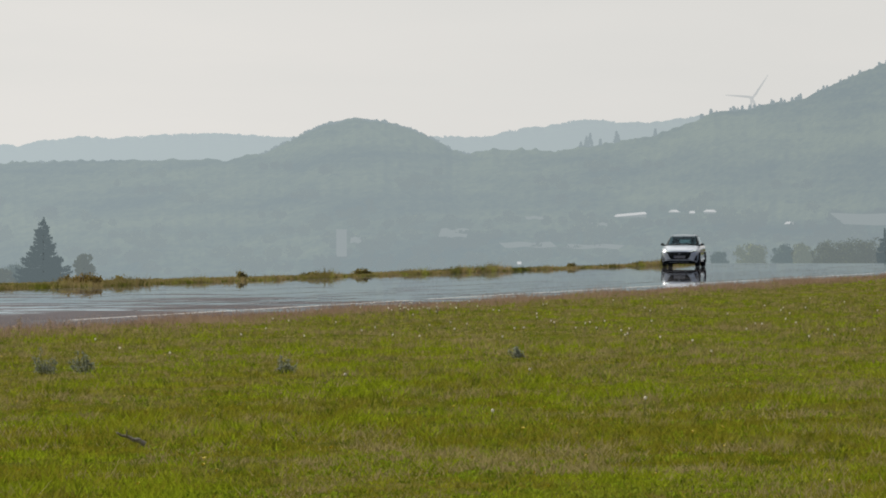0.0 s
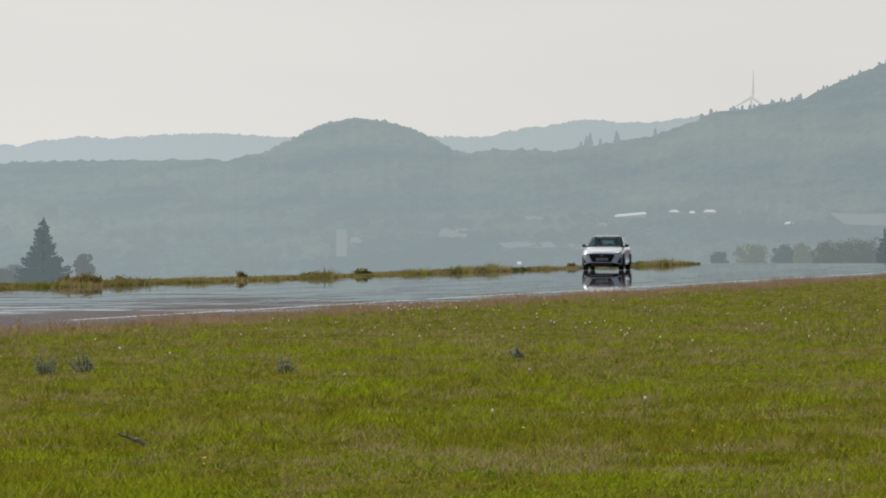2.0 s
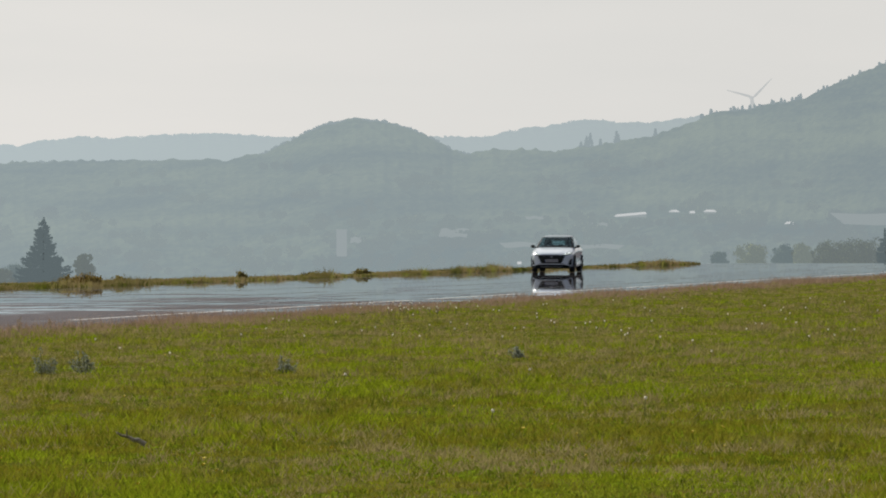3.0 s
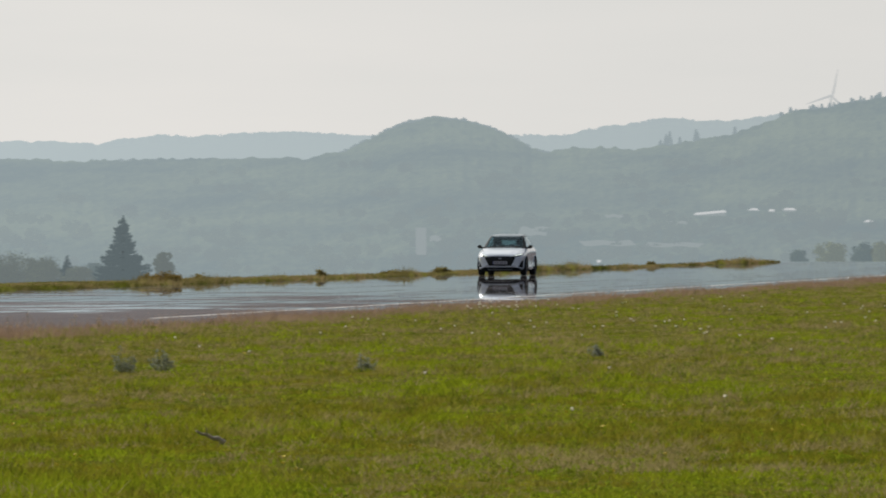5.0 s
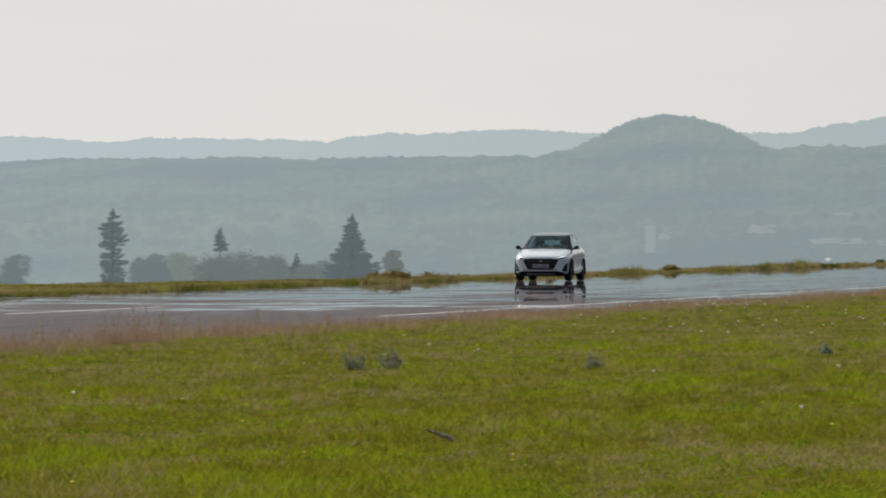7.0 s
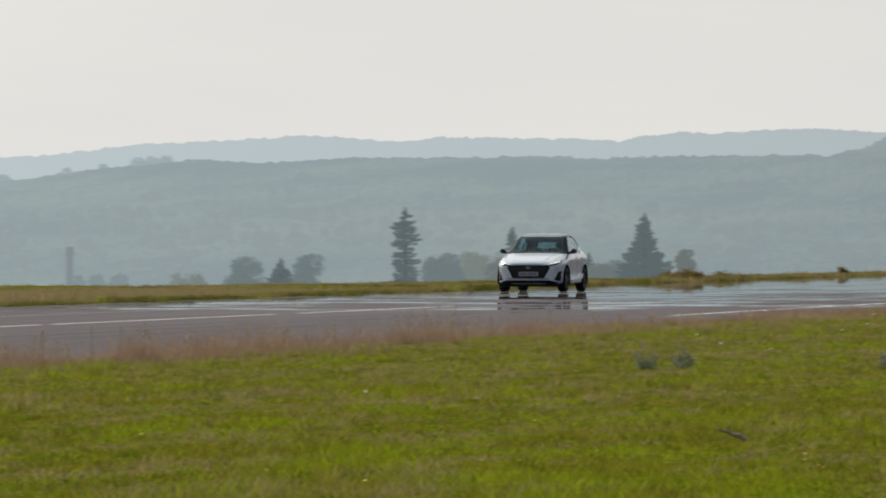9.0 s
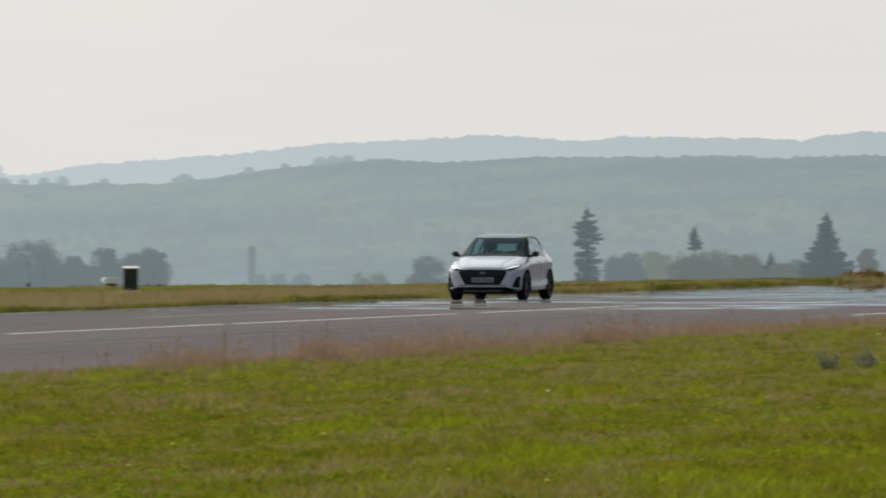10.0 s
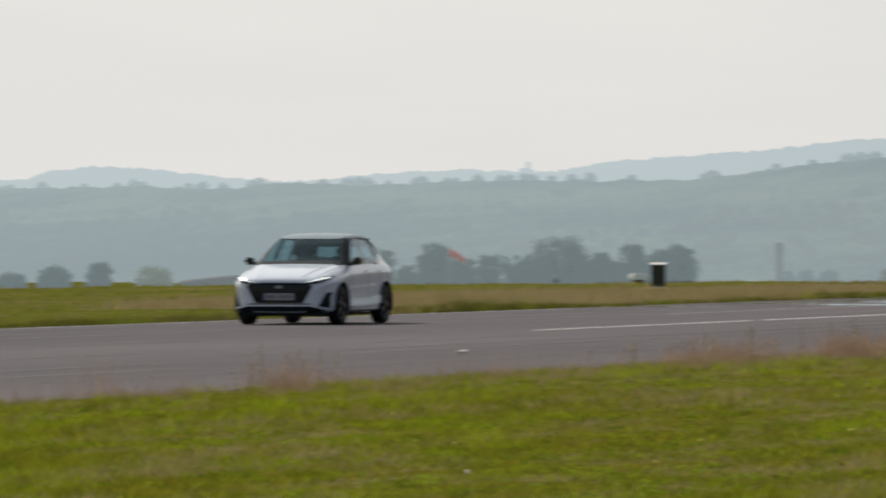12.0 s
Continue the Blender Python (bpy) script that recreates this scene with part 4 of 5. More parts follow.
def build_wheel(car, x, y):
    out = 1 if x > 0 else -1
    wheel = part("wheel", bmesh.new(), MATT, car)
    wheel.location = (x, y, RADIUS)
    bm = bmesh.new()
    lathe(bm, [(-0.10, 0.215), (-0.105, 0.25), (-0.10, 0.295), (-0.075, 0.313), (0.075, 0.313), (0.10, 0.295), (0.105, 0.25), (0.10, 0.215)])
    part("tyre", bm, RUBBER, wheel)
    bm = bmesh.new()
    lathe(bm, [(0.09 * out, 0.222), (0.095 * out, 0.212), (0.07 * out, 0.195), (-0.09 * out, 0.195), (-0.09 * out, 0.222)])
    for k in range(5):
        a = 6.28318 * k / 5
        for off in (-0.12, 0.12):
            vs = []
            for r, w in ((0.04, 0.02), (0.20, 0.014)):
                for s in (-1, 1):
                    for xx in (0.05, 0.085):
                        ang = a + off * (r / 0.2)
                        vs.append(bm.verts.new((xx * out, r * math.sin(ang) + s * w * math.cos(ang), r * math.cos(ang) - s * w * math.sin(ang))))
            for q in ((0, 1, 3, 2), (4, 6, 7, 5), (0, 4, 5, 1), (2, 3, 7, 6), (1, 5, 7, 3), (0, 2, 6, 4)):
                bm.faces.new([vs[i] for i in q])
    lathe(bm, [(0.04 * out, 0.055), (0.09 * out, 0.05), (0.095 * out, 0.001)], 16)
    part("rim", bm, RIM, wheel)
    bm = bmesh.new()
    lathe(bm, [(0.0, 0.14), (0.02 * out, 0.14), (0.02 * out, 0.02)], 24)
    part("brake_disc", bm, MATT, wheel)
    return wheel


SCREEN = [(-0.66, 1.0), (0.66, 1.0), (0.58, 1.31), (0.535, 1.412), (0.46, 1.434), (-0.46, 1.434), (-0.535, 1.412), (-0.58, 1.31)]
FRONT_WINDOW = [(-0.60, 0.995), (0.20, 1.0), (0.20, 1.388), (-0.02, 1.368), (-0.30, 1.21)]
REAR_WINDOW = [(0.30, 1.005), (1.0, 1.015), (0.97, 1.322), (0.85, 1.36), (0.30, 1.388)]
QUARTER_WINDOW = [(1.09, 1.03), (1.36, 1.07), (1.25, 1.21), (1.06, 1.285)]
BACK_WINDOW = [(-0.48, 1.08), (0.48, 1.08), (0.42, 1.27), (-0.42, 1.27)]
openings = [(SCREEN, "front"), (BACK_WINDOW, "rear")] + [(o, axis) for o in (FRONT_WINDOW, REAR_WINDOW, QUARTER_WINDOW) for axis in ("side", "other")]


def front_seat(car, x):
    seat = part("front_seat", bmesh.new(), CLOTH, car, "dark cloth front seat")
    seat.location = (x, 0.15, 0.30)
    for name, size in (("cushion", (-0.25, -0.30, 0.0, 0.25, 0.25, 0.18)), ("backrest", (-0.24, 0.20, 0.12, 0.24, 0.34, 0.74)), ("headrest", (-0.13, 0.26, 0.78, 0.13, 0.36, 0.97))):
        bm = bmesh.new()
        rounded_box(bm, *size, 0.045)
        part(name, bm, CLOTH, seat)
    for s in (-0.06, 0.06):
        bm = bmesh.new()
        stem(bm, (s, 0.30, 0.70), (s, 0.31, 0.82), 0.008, 0.008, 6)
        part("headrest_post", bm, CHROME, seat)


def cabin(car):
    bm = bmesh.new()
    rounded_box(bm, -0.70, -0.97, 0.45, 0.70, -0.50, 0.965, 0.06)
    dash = part("dashboard", bm, MATT, car, "matt black dashboard")
    bm = bmesh.new()
    rounded_box(bm, 0.20, -0.62, 0.94, 0.54, -0.50, 1.01, 0.025)
    part("instrument_hood", bm, MATT, dash)
    bm = bmesh.new()
    rounded_box(bm, -0.15, -0.53, 0.90, 0.13, -0.49, 1.05, 0.01)
    part("centre_screen", bm, BLACK, dash)
    bm = bmesh.new()
    ring = [[bm.verts.new(((0.175 + 0.016 * math.cos(b)) * math.cos(a), (0.175 + 0.016 * math.cos(b)) * math.sin(a), 0.016 * math.sin(b))) for b in (6.28318 * j / 8 for j in range(8))] for a in (6.28318 * i / 28 for i in range(28))]
    for i in range(28):
        for j in range(8):
            bm.faces.new((ring[i][j], ring[(i + 1) % 28][j], ring[(i + 1) % 28][(j + 1) % 8], ring[i][(j + 1) % 8]))
    for a in (0.0, 3.14159, 4.7124):
        stem(bm, (0, 0, 0), (0.17 * math.cos(a), 0.17 * math.sin(a), 0), 0.02, 0.014, 6)
    wheel = part("steering_wheel", bm, MATT, car, "black steering wheel")
    wheel.matrix_basis = pose(0.37, -0.40, 0.90, 66, 0, 0)
    for x in (-0.37, 0.37):
        front_seat(car, x)
    bm = bmesh.new()
    rounded_box(bm, -0.64, 0.80, 0.30, 0.64, 1.35, 0.50, 0.05)
    rounded_box(bm, -0.64, 1.25, 0.45, 0.64, 1.42, 0.98, 0.05)
    bench = part("rear_bench", bm, CLOTH, car, "dark cloth rear bench")
    for x in (-0.38, 0.0, 0.38):
        bm = bmesh.new()
        rounded_box(bm, x - 0.12, 1.32, 0.98, x + 0.12, 1.41, 1.10, 0.035)
        part("headrest", bm, CLOTH, bench)
    bm = bmesh.new()
    rounded_box(bm, -0.11, -0.27, 1.285, 0.11, -0.245, 1.345, 0.01)
    stem(bm, (0, -0.26, 1.33), (0, -0.24, 1.39), 0.012, 0.012, 6)
    part("inside_mirror", bm, BLACK, car, "black inside mirror")


def build_car():
    car = new("car")
    tagged(car, "white five-door hatchback with black grille and lit headlights", "car")
    bm = car_hull()
    tree = BVHTree.FromBMesh(bm)
    for outline, axis in openings:
        pierce(bm, outline, axis)
    bm.normal_update()
    inner = bm.copy()
    bmesh.ops.delete(inner, geom=[f for f in inner.faces if f.calc_center_median().z < 0.5 or not -0.98 < f.calc_center_median().y < 1.75], context="FACES")
    for v in inner.verts:
        v.co -= v.normal * 0.022
    bmesh.ops.reverse_faces(inner, faces=inner.faces[:])
    part("headlining", inner, LINING, car, "grey cabin lining")
    body = part("body", bm, WHITE, car)
    body.data.materials.append(ROOF_BLACK)
    body.data.materials.append(PILLAR)
    for f in body.data.polygons:
        c = f.center
        if c.z > 1.40 and f.normal.z > 0.6:
            f.material_index = 1
        # above 1.12 m the white rear pillar is painted black to dim its sunlit side
        elif (c.z > 0.985 and c.y < 1.02 and f.normal.z < 0.9) or (c.z > 1.12 and c.y < 1.5) or (c.z > 0.96 and -0.98 < c.y < -0.4):
            f.material_index = 2

    def plate(name, outline, axis, mat, lift=0.004, thick=0.012, label="", cell=0.06, parent=None):
        return part(name, skin(tree, outline, axis, lift, thick, cell), mat, parent or car, label)

    cabin(car)

    # underside and wheel houses
    bm = bmesh.new()
    rounded_box(bm, -0.66, -1.93, 0.15, 0.66, 1.80, 0.24, 0.03)
    part("underbody", bm, MATT, car)
    for y in (-WHEEL_BASE / 2, WHEEL_BASE / 2):
        for side in (-1, 1):
            bm = bmesh.new()
            lathe(bm, [(side * 0.868, 0.368), (side * 0.868, 0.352), (side * 0.56, 0.352), (side * 0.56, 0.02)], 40)
            for v in bm.verts:
                v.co += Vector((0, y, RADIUS + 0.01))
            bmesh.ops.bisect_plane(bm, geom=bm.verts[:] + bm.edges[:] + bm.faces[:], plane_co=(0, 0, 0.2), plane_no=(0, 0, -1), clear_outer=True)
            part("wheel_house", bm, MATT, car, "black wheel arch lining")

    # nose
    grille = plate("grille", [(-0.49, 0.668), (-0.30, 0.682), (0.30, 0.682), (0.49, 0.668), (0.55, 0.628), (0.40, 0.355), (-0.40, 0.355), (-0.55, 0.628)], "front", MATT, 0.002, 0.012, "wide black hexagonal grille", 0.05)
    for k in range(8):
        z = 0.375 + 0.035 * k
        half = 0.39 + 0.13 * (z - 0.355) / 0.235 - 0.03
        plate("grille_bar", [(-half, z), (half, z), (half, z + 0.012), (-half, z + 0.012)], "front", BLACK, 0.014, 0.008, "", 0.08, grille)
    for side in (1, -1):
        flip = (lambda o: o) if side > 0 else mirrored
        lamp = plate("headlight", flip([(0.42, 0.672), (0.56, 0.660), (0.70, 0.690), (0.785, 0.735), (0.80, 0.795), (0.68, 0.775), (0.52, 0.715)]), "front", BLACK, 0.003, 0.012, "slim swept-back headlight", 0.04)
        plate("daylight_strip", flip([(0.43, 0.684), (0.56, 0.705), (0.70, 0.742), (0.74, 0.752), (0.765, 0.762), (0.768, 0.778), (0.67, 0.758), (0.53, 0.710)]), "front", LAMP, 0.015, 0.006, "lit white light strip", 0.04, lamp)
        plate("projector", flip([(0.64, 0.695), (0.69, 0.705), (0.69, 0.728), (0.64, 0.716)]), "front", CHROME, 0.015, 0.006, "", 0.04, lamp)
        vent = plate("corner_vent", flip([(0.63, 0.262), (0.84, 0.262), (0.825, 0.44), (0.79, 0.535), (0.75, 0.515), (0.69, 0.37)]), "front", MATT, 0.003, 0.012, "black corner air vent", 0.04)
        plate("fog_light", flip([(0.74, 0.33), (0.77, 0.33), (0.77, 0.36), (0.74, 0.36)]), "front", MATT, 0.015, 0.006, "", 0.04, vent)
    plate("lower_intake", [(-0.54, 0.305), (0.54, 0.305), (0.70, 0.262), (0.80, 0.225), (0.74, 0.172), (-0.74, 0.172), (-0.80, 0.225), (-0.70, 0.262)], "front", MATT, 0.003, 0.015, "black lower air intake", 0.05)
    plate("front_lip", [(-0.84, 0.245), (-0.72, 0.290), (-0.55, 0.328), (0.55, 0.328), (0.72, 0.290), (0.84, 0.245), (0.84, 0.205), (0.70, 0.258), (0.54, 0.300), (-0.54, 0.300), (-0.70, 0.258), (-0.84, 0.205)], "front", WHITE, 0.012, 0.028, "white front lip", 0.05)
    plate("bumper_slit", [(-0.50, 0.345), (0.50, 0.345), (0.56, 0.330), (-0.56, 0.330)], "front", MATT, 0.003, 0.004, "dark slit in the bumper", 0.05)
    bm = bmesh.new()
    rounded_box(bm, -0.73, -2.045, 0.14, 0.73, -1.62, 0.215, 0.02)
    part("splitter", bm, MATT, car, "black front splitter")
    board = plate("number_plate", [(-0.26, 0.40), (0.26, 0.40), (0.26, 0.51), (-0.26, 0.51)], "front", PLATE, 0.022, 0.008, "white number plate with dark bars", 0.1)
    plate("plate_band", [(-0.26, 0.40), (-0.225, 0.40), (-0.225, 0.51), (-0.26, 0.51)], "front", BLUE, 0.0305, 0.002, "", 0.1, board)
    for x0, x1 in ((-0.19, -0.13), (-0.11, -0.05), (0.0, 0.05), (0.07, 0.12), (0.15, 0.21)):
        plate("plate_bar", [(x0, 0.425), (x1, 0.425), (x1, 0.485), (x0, 0.485)], "front", INK, 0.0305, 0.002, "", 0.1, board)
    plate("emblem", [(0.065 * math.cos(a * 0.5236), 0.612 + 0.03 * math.sin(a * 0.5236)) for a in range(12)], "front", CHROME, 0.02, 0.008, "plain oval chrome emblem", 0.04)

    # bonnet lines, windscreen, roof
    for side in (1, -1):
        flip = (lambda o: o) if side > 0 else mirrored
        plate("bonnet_crease", flip([(0.36, -1.95), (0.385, -1.95), (0.60, -1.02), (0.575, -1.02)]), "top", WHITE, 0.0, 0.008, "", 0.1)
        plate("bonnet_gap", flip([(0.60, -1.93), (0.607, -1.93), (0.752, -1.02), (0.745, -1.02)]), "top", MATT, 0.0, 0.002, "dark panel gap", 0.1)
    screen = plate("windscreen", SCREEN, "front", GLASS, 0.002, 0.004, "tinted windscreen with the cabin behind it", 0.06)
    screen.visible_shadow = False
    plate("cowl", [(-0.72, -1.02), (0.72, -1.02), (0.70, -0.90), (-0.70, -0.90)], "top", MATT, 0.0, 0.01, "black windscreen cowl", 0.08)
    for x0 in (-0.10, 0.42):
        plate("wiper", [(x0 - 0.45, 1.015), (x0 + 0.08, 1.03), (x0 + 0.08, 1.043), (x0 - 0.45, 1.027)], "front", MATT, 0.012, 0.012, "", 0.1)
    plate("roof_panel", [(-0.50, -0.16), (-0.30, -0.20), (0.30, -0.20), (0.50, -0.16), (0.555, 0.1), (0.55, 0.7), (0.52, 1.42), (-0.52, 1.42), (-0.55, 0.7), (-0.555, 0.1)], "top", ROOF_BLACK, 0.001, 0.006, "black roof with the sky's blue-grey sheen painted on", 0.1)
    bm = bmesh.new()
    rounded_box(bm, -0.46, 1.42, 1.355, 0.46, 1.72, 1.395, 0.015)
    part("roof_spoiler", bm, BLACK, car, "black roof spoiler")
    bm = bmesh.new()
    vs = [bm.verts.new(p) for p in ((-0.02, 1.2, 1.40), (0.02, 1.2, 1.40), (0.02, 1.4, 1.38), (-0.02, 1.4, 1.38), (0, 1.36, 1.47), (0, 1.39, 1.47))]
    for q in ((0, 1, 4), (1, 2, 5, 4), (2, 3, 5), (3, 0, 4, 5), (0, 3, 2, 1)):
        bm.faces.new([vs[i] for i in q])
    part("aerial_fin", bm, BLACK, car)

    # sides: windows, pillars, doors, handles, sills, mirrors
    for axis, side in (("side", 1), ("other", -1)):
        for name, outline in (("front_window", FRONT_WINDOW), ("rear_window", REAR_WINDOW), ("quarter_window", QUARTER_WINDOW)):
            plate(name, outline, axis, SIDE_GLASS, 0.001, 0.004, "tinted side window", 0.06).visible_shadow = False
        plate("middle_pillar", [(0.20, 0.995), (0.30, 0.995), (0.30, 1.394), (0.20, 1.392)], axis, BLACK, 0.001, 0.004, "black door pillar", 0.06)
        plate("window_trim", [(-0.66, 0.965), (1.02, 0.995), (1.40, 1.05), (1.38, 1.065), (1.02, 1.012), (-0.64, 0.983)], axis, BLACK, 0.001, 0.007, "", 0.08)
        for y in (-0.78, 0.255, 1.0):
            plate("door_gap", [(y - 0.004, 0.28), (y + 0.004, 0.28), (y + 0.004, 0.95), (y - 0.004, 0.95)], axis, MATT, 0.0, 0.002, "dark panel gap", 0.06)
        for y in (0.02, 0.82):
            plate("door_handle", [(y, 0.845), (y + 0.17, 0.85), (y + 0.17, 0.875), (y, 0.87)], axis, WHITE, 0.006, 0.025, "white door handle", 0.08)
        plate("side_sill", [(-0.90, 0.185), (0.90, 0.185), (0.90, 0.235), (-0.90, 0.235)], axis, BLACK, 0.004, 0.02, "black side sill", 0.1)
        plate("door_blade", [(-0.72, 0.275), (0.86, 0.34), (0.94, 0.47), (0.3, 0.385), (-0.72, 0.305)], axis, WHITE, 0.004, 0.032, "raised lower door moulding", 0.08)
        plate("front_arch_lip", [(-1.29 + r * math.cos(a), RADIUS + 0.01 + r * math.sin(a)) for r, steps in ((0.40, range(0, 13)), (0.37, range(12, -1, -1))) for a in (0.2618 * k for k in steps)], axis, WHITE, 0.0, 0.012, "", 0.08)
        plate("rear_arch_lip", [(1.29 + r * math.cos(a), RADIUS + 0.01 + r * math.sin(a)) for r, steps in ((0.40, range(0, 13)), (0.37, range(12, -1, -1))) for a in (0.2618 * k for k in steps)], axis, WHITE, 0.0, 0.012, "", 0.08)
        mirror = part("door_mirror", bmesh.new(), BLACK, car, "black door mirror")
        bm = bmesh.new()
        rounded_box(bm, min(side * 0.83, side * 0.995), -0.74, 0.965, max(side * 0.83, side * 0.995), -0.60, 1.085, 0.04)
        part("housing", bm, BLACK, mirror)
        bm = bmesh.new()
        stem(bm, (side * 0.76, -0.64, 0.975), (side * 0.87, -0.67, 0.995), 0.035, 0.028, 8)
        part("arm", bm, BLACK, mirror)
        bm = bmesh.new()
        rounded_box(bm, min(side * 0.85, side * 0.98), -0.602, 0.98, max(side * 0.85, side * 0.98), -0.596, 1.07, 0.002)
        part("mirror_glass", bm, CHROME, mirror)

    # tail
    plate("back_window", BACK_WINDOW, "rear", BACK_GLASS, 0.002, 0.004, "tinted back window", 0.08).visible_shadow = False
    for s in ((0.42, 0.86), (-0.86, -0.42)):
        plate("tail_light", [(s[0], 0.80), (s[1] * 0.93 if s[1] > 0 else s[1], 0.80), (s[1] * 0.93 if s[1] > 0 else s[1], 0.90), (s[0], 0.88)], "rear", RED, 0.003, 0.012, "red tail light", 0.06)
    plate("rear_diffuser", [(-0.6, 0.30), (0.6, 0.30), (0.55, 0.42), (-0.55, 0.42)], "rear", MATT, 0.003, 0.012, "black rear diffuser", 0.08)
    for y in (-WHEEL_BASE / 2, WHEEL_BASE / 2):
        bm = bmesh.new()
        stem(bm, (-0.68, y, RADIUS), (0.68, y, RADIUS), 0.035, 0.035, 8)
        part("axle", bm, MATT, car)
    return car


car = build_car()
car_wheels = [build_wheel(car, x, y) for y in (-WHEEL_BASE / 2, WHEEL_BASE / 2) for x in (-TRACK / 2, TRACK / 2)]


# ---- grass ----
def blades(name, x, y, h, w, lean, mat, label, seed, z=None):
    """Single blades of grass at x, y with their heights and widths, as one mesh."""
    rng = np.random.default_rng(seed)
    n = len(x)
    ang = rng.uniform(0, 2 * np.pi, n)
    z = ground_z(x, y) if z is None else z
    ca, sa = np.cos(ang) * w / 2, np.sin(ang) * w / 2
    la = rng.uniform(0, 2 * np.pi, n)
    tip = h * lean * rng.uniform(0.2, 1, n)
    base = np.stack([x, y, z - 0.01], 1)
    v = np.stack([base + np.stack([ca, sa, 0 * ca], 1), base - np.stack([ca, sa, 0 * ca], 1),
                  base + np.stack([np.cos(la) * tip, np.sin(la) * tip, h], 1)], 1).reshape(-1, 3)
    ob = arrays(name, v, np.arange(3 * n).reshape(n, 3), mat)
    return tagged(ob, label, "grass", kind="stuff")


def tufted(rng, x, y, spread, per):
    """Turns tuft places into blade places."""
    n = len(x)
    return np.repeat(x, per) + rng.normal(0, spread, n * per), np.repeat(y, per) + rng.normal(0, spread, n * per)


def rosettes(rng):
    """Low clumps of broad leaves (plantain, dandelion) among the grass."""
    n = 34000
    b = np.radians(rng.uniform(3.8, 19.0, n))
    d = 54 / (1 - 0.78 * rng.random(n))
    x, y = -np.sin(b) * d, np.cos(b) * d
    keep = (-x < RUN_NEAR - 1.5) & (vnoise(x * 1.6, y * 0.4, 41) + 0.5 * vnoise(x * 5, y * 1.5, 42) > rng.uniform(0.70, 1.25, n))
    x, y = x[keep], y[keep]
    per = 9
    size = np.repeat(rng.uniform(0.022, 0.055, len(x)), per) * rng.uniform(0.7, 1.2, len(x) * per)
    x, y = tufted(rng, x, y, 0.018, per)
    m = len(x)
    turn, rise = rng.uniform(0, 6.283, m), np.radians(rng.uniform(35, 85, m))
    out = np.stack([np.cos(turn) * np.cos(rise), np.sin(turn) * np.cos(rise), np.sin(rise)], 1) * size[:, None]
    wide = np.stack([-np.sin(turn), np.cos(turn), 0 * turn], 1) * (size * 0.15)[:, None]
    foot = np.stack([x, y, ground_z(x, y)], 1)
    bend = foot + out * 0.6 + wide * 0 + np.array([0, 0, 0.006])
    v = np.stack([foot, bend - wide, foot + out * np.array([1.0, 1.0, 0.86]), bend + wide], 1).reshape(-1, 3)
    tagged(arrays("meadow_leaves", v, np.arange(4 * m).reshape(m, 4), ROSETTE), "bright green broad-leaved weeds among the meadow grass", "plants", kind="stuff")


def build_grass():
    rng = np.random.default_rng(7)
    n, per = 118000, 10
    b = np.radians(rng.uniform(3.6, 19.2, n))
    k = -0.2
    d = (rng.random(n) * (345 ** k - 52 ** k) + 52 ** k) ** (1 / k)
    x, y = -np.sin(b) * d, np.cos(b) * d
    keep = -x < RUN_NEAR + 0.25 * rng.normal(size=n)
    x, y, d = x[keep], y[keep], d[keep]
    tall = (0.03 + 0.06 * rng.random(len(x)) ** 2.0) * (0.55 + 0.9 * vnoise(x * 0.5, y * 0.12, 6))
    lush = vnoise(x * 2.2, y * 0.6, 51) + 0.7 * vnoise(x * 0.6, y * 0.15, 52) + rng.uniform(-0.35, 0.35, len(x))
    bare = vnoise(x * 1.8, y * 0.5, 53) + 0.4 * vnoise(x * 0.45, y * 0.12, 54) + rng.uniform(-0.35, 0.35, len(x)) + np.interp(d, (60, 150), (0.0, 0.07))
    for name, pick, mat, gain, label, seed in (
            ("fresh_grass", lush > 1.12, FRESH, 1.15, "bright fresh green tufts in the meadow", 9),
            ("parched_grass", (bare > 1.01) & (lush <= 1.12), PARCHED, 1.1, "parched straw-coloured tufts in the meadow", 10),
            ("meadow_grass", (bare <= 1.01) & (lush <= 1.12), GRASS, 1.0, "short green meadow grass with dry patches", 8)):
        bx, by = tufted(rng, x[pick], y[pick], 0.06, per)
        h = np.repeat(tall[pick], per) * rng.uniform(0.5, 1.25, len(bx)) * gain
        blades(name, bx, by, h, 0.008 + np.repeat(d[pick], per) * 0.00010, 1.4, mat, label, seed)
    rosettes(rng)
    n, per = 24000, 7
    lat, y = 26.5 - np.abs(rng.normal(0, 1.2, n)), (rng.random(n) * (340 ** 0.5 - 60 ** 0.5) + 60 ** 0.5) ** 2
    keep = vnoise(lat * 0.9, y * 0.6, 9) * 1.2 + 0.6 * vnoise(lat * 0.3, y * 0.10, 10) > rng.uniform(0.35, 1.25, n) + np.interp(y, (85, 135, 175), (0.34, 0.08, -0.1))
    lat, y = lat[keep], y[keep]
    tall = 0.05 + 0.30 * rng.random(len(y)) ** 2.5 * (0.3 + 1.3 * vnoise(lat * 0.5, y * 0.1, 12))
    clump_y = np.concatenate([rng.uniform(72, 100, 5), rng.uniform(100, 168, 16)])
    clump_lat = 26.6 - np.abs(rng.normal(0, 0.9, len(clump_y)))
    lat = np.concatenate([lat, np.repeat(clump_lat, 14) + rng.normal(0, 0.28, 14 * len(clump_y))])
    y = np.concatenate([y, np.repeat(clump_y, 14) + rng.normal(0, 0.35, 14 * len(clump_y))])
    tall = np.concatenate([tall, np.repeat(rng.uniform(0.22, 0.48, len(clump_y)), 14)])
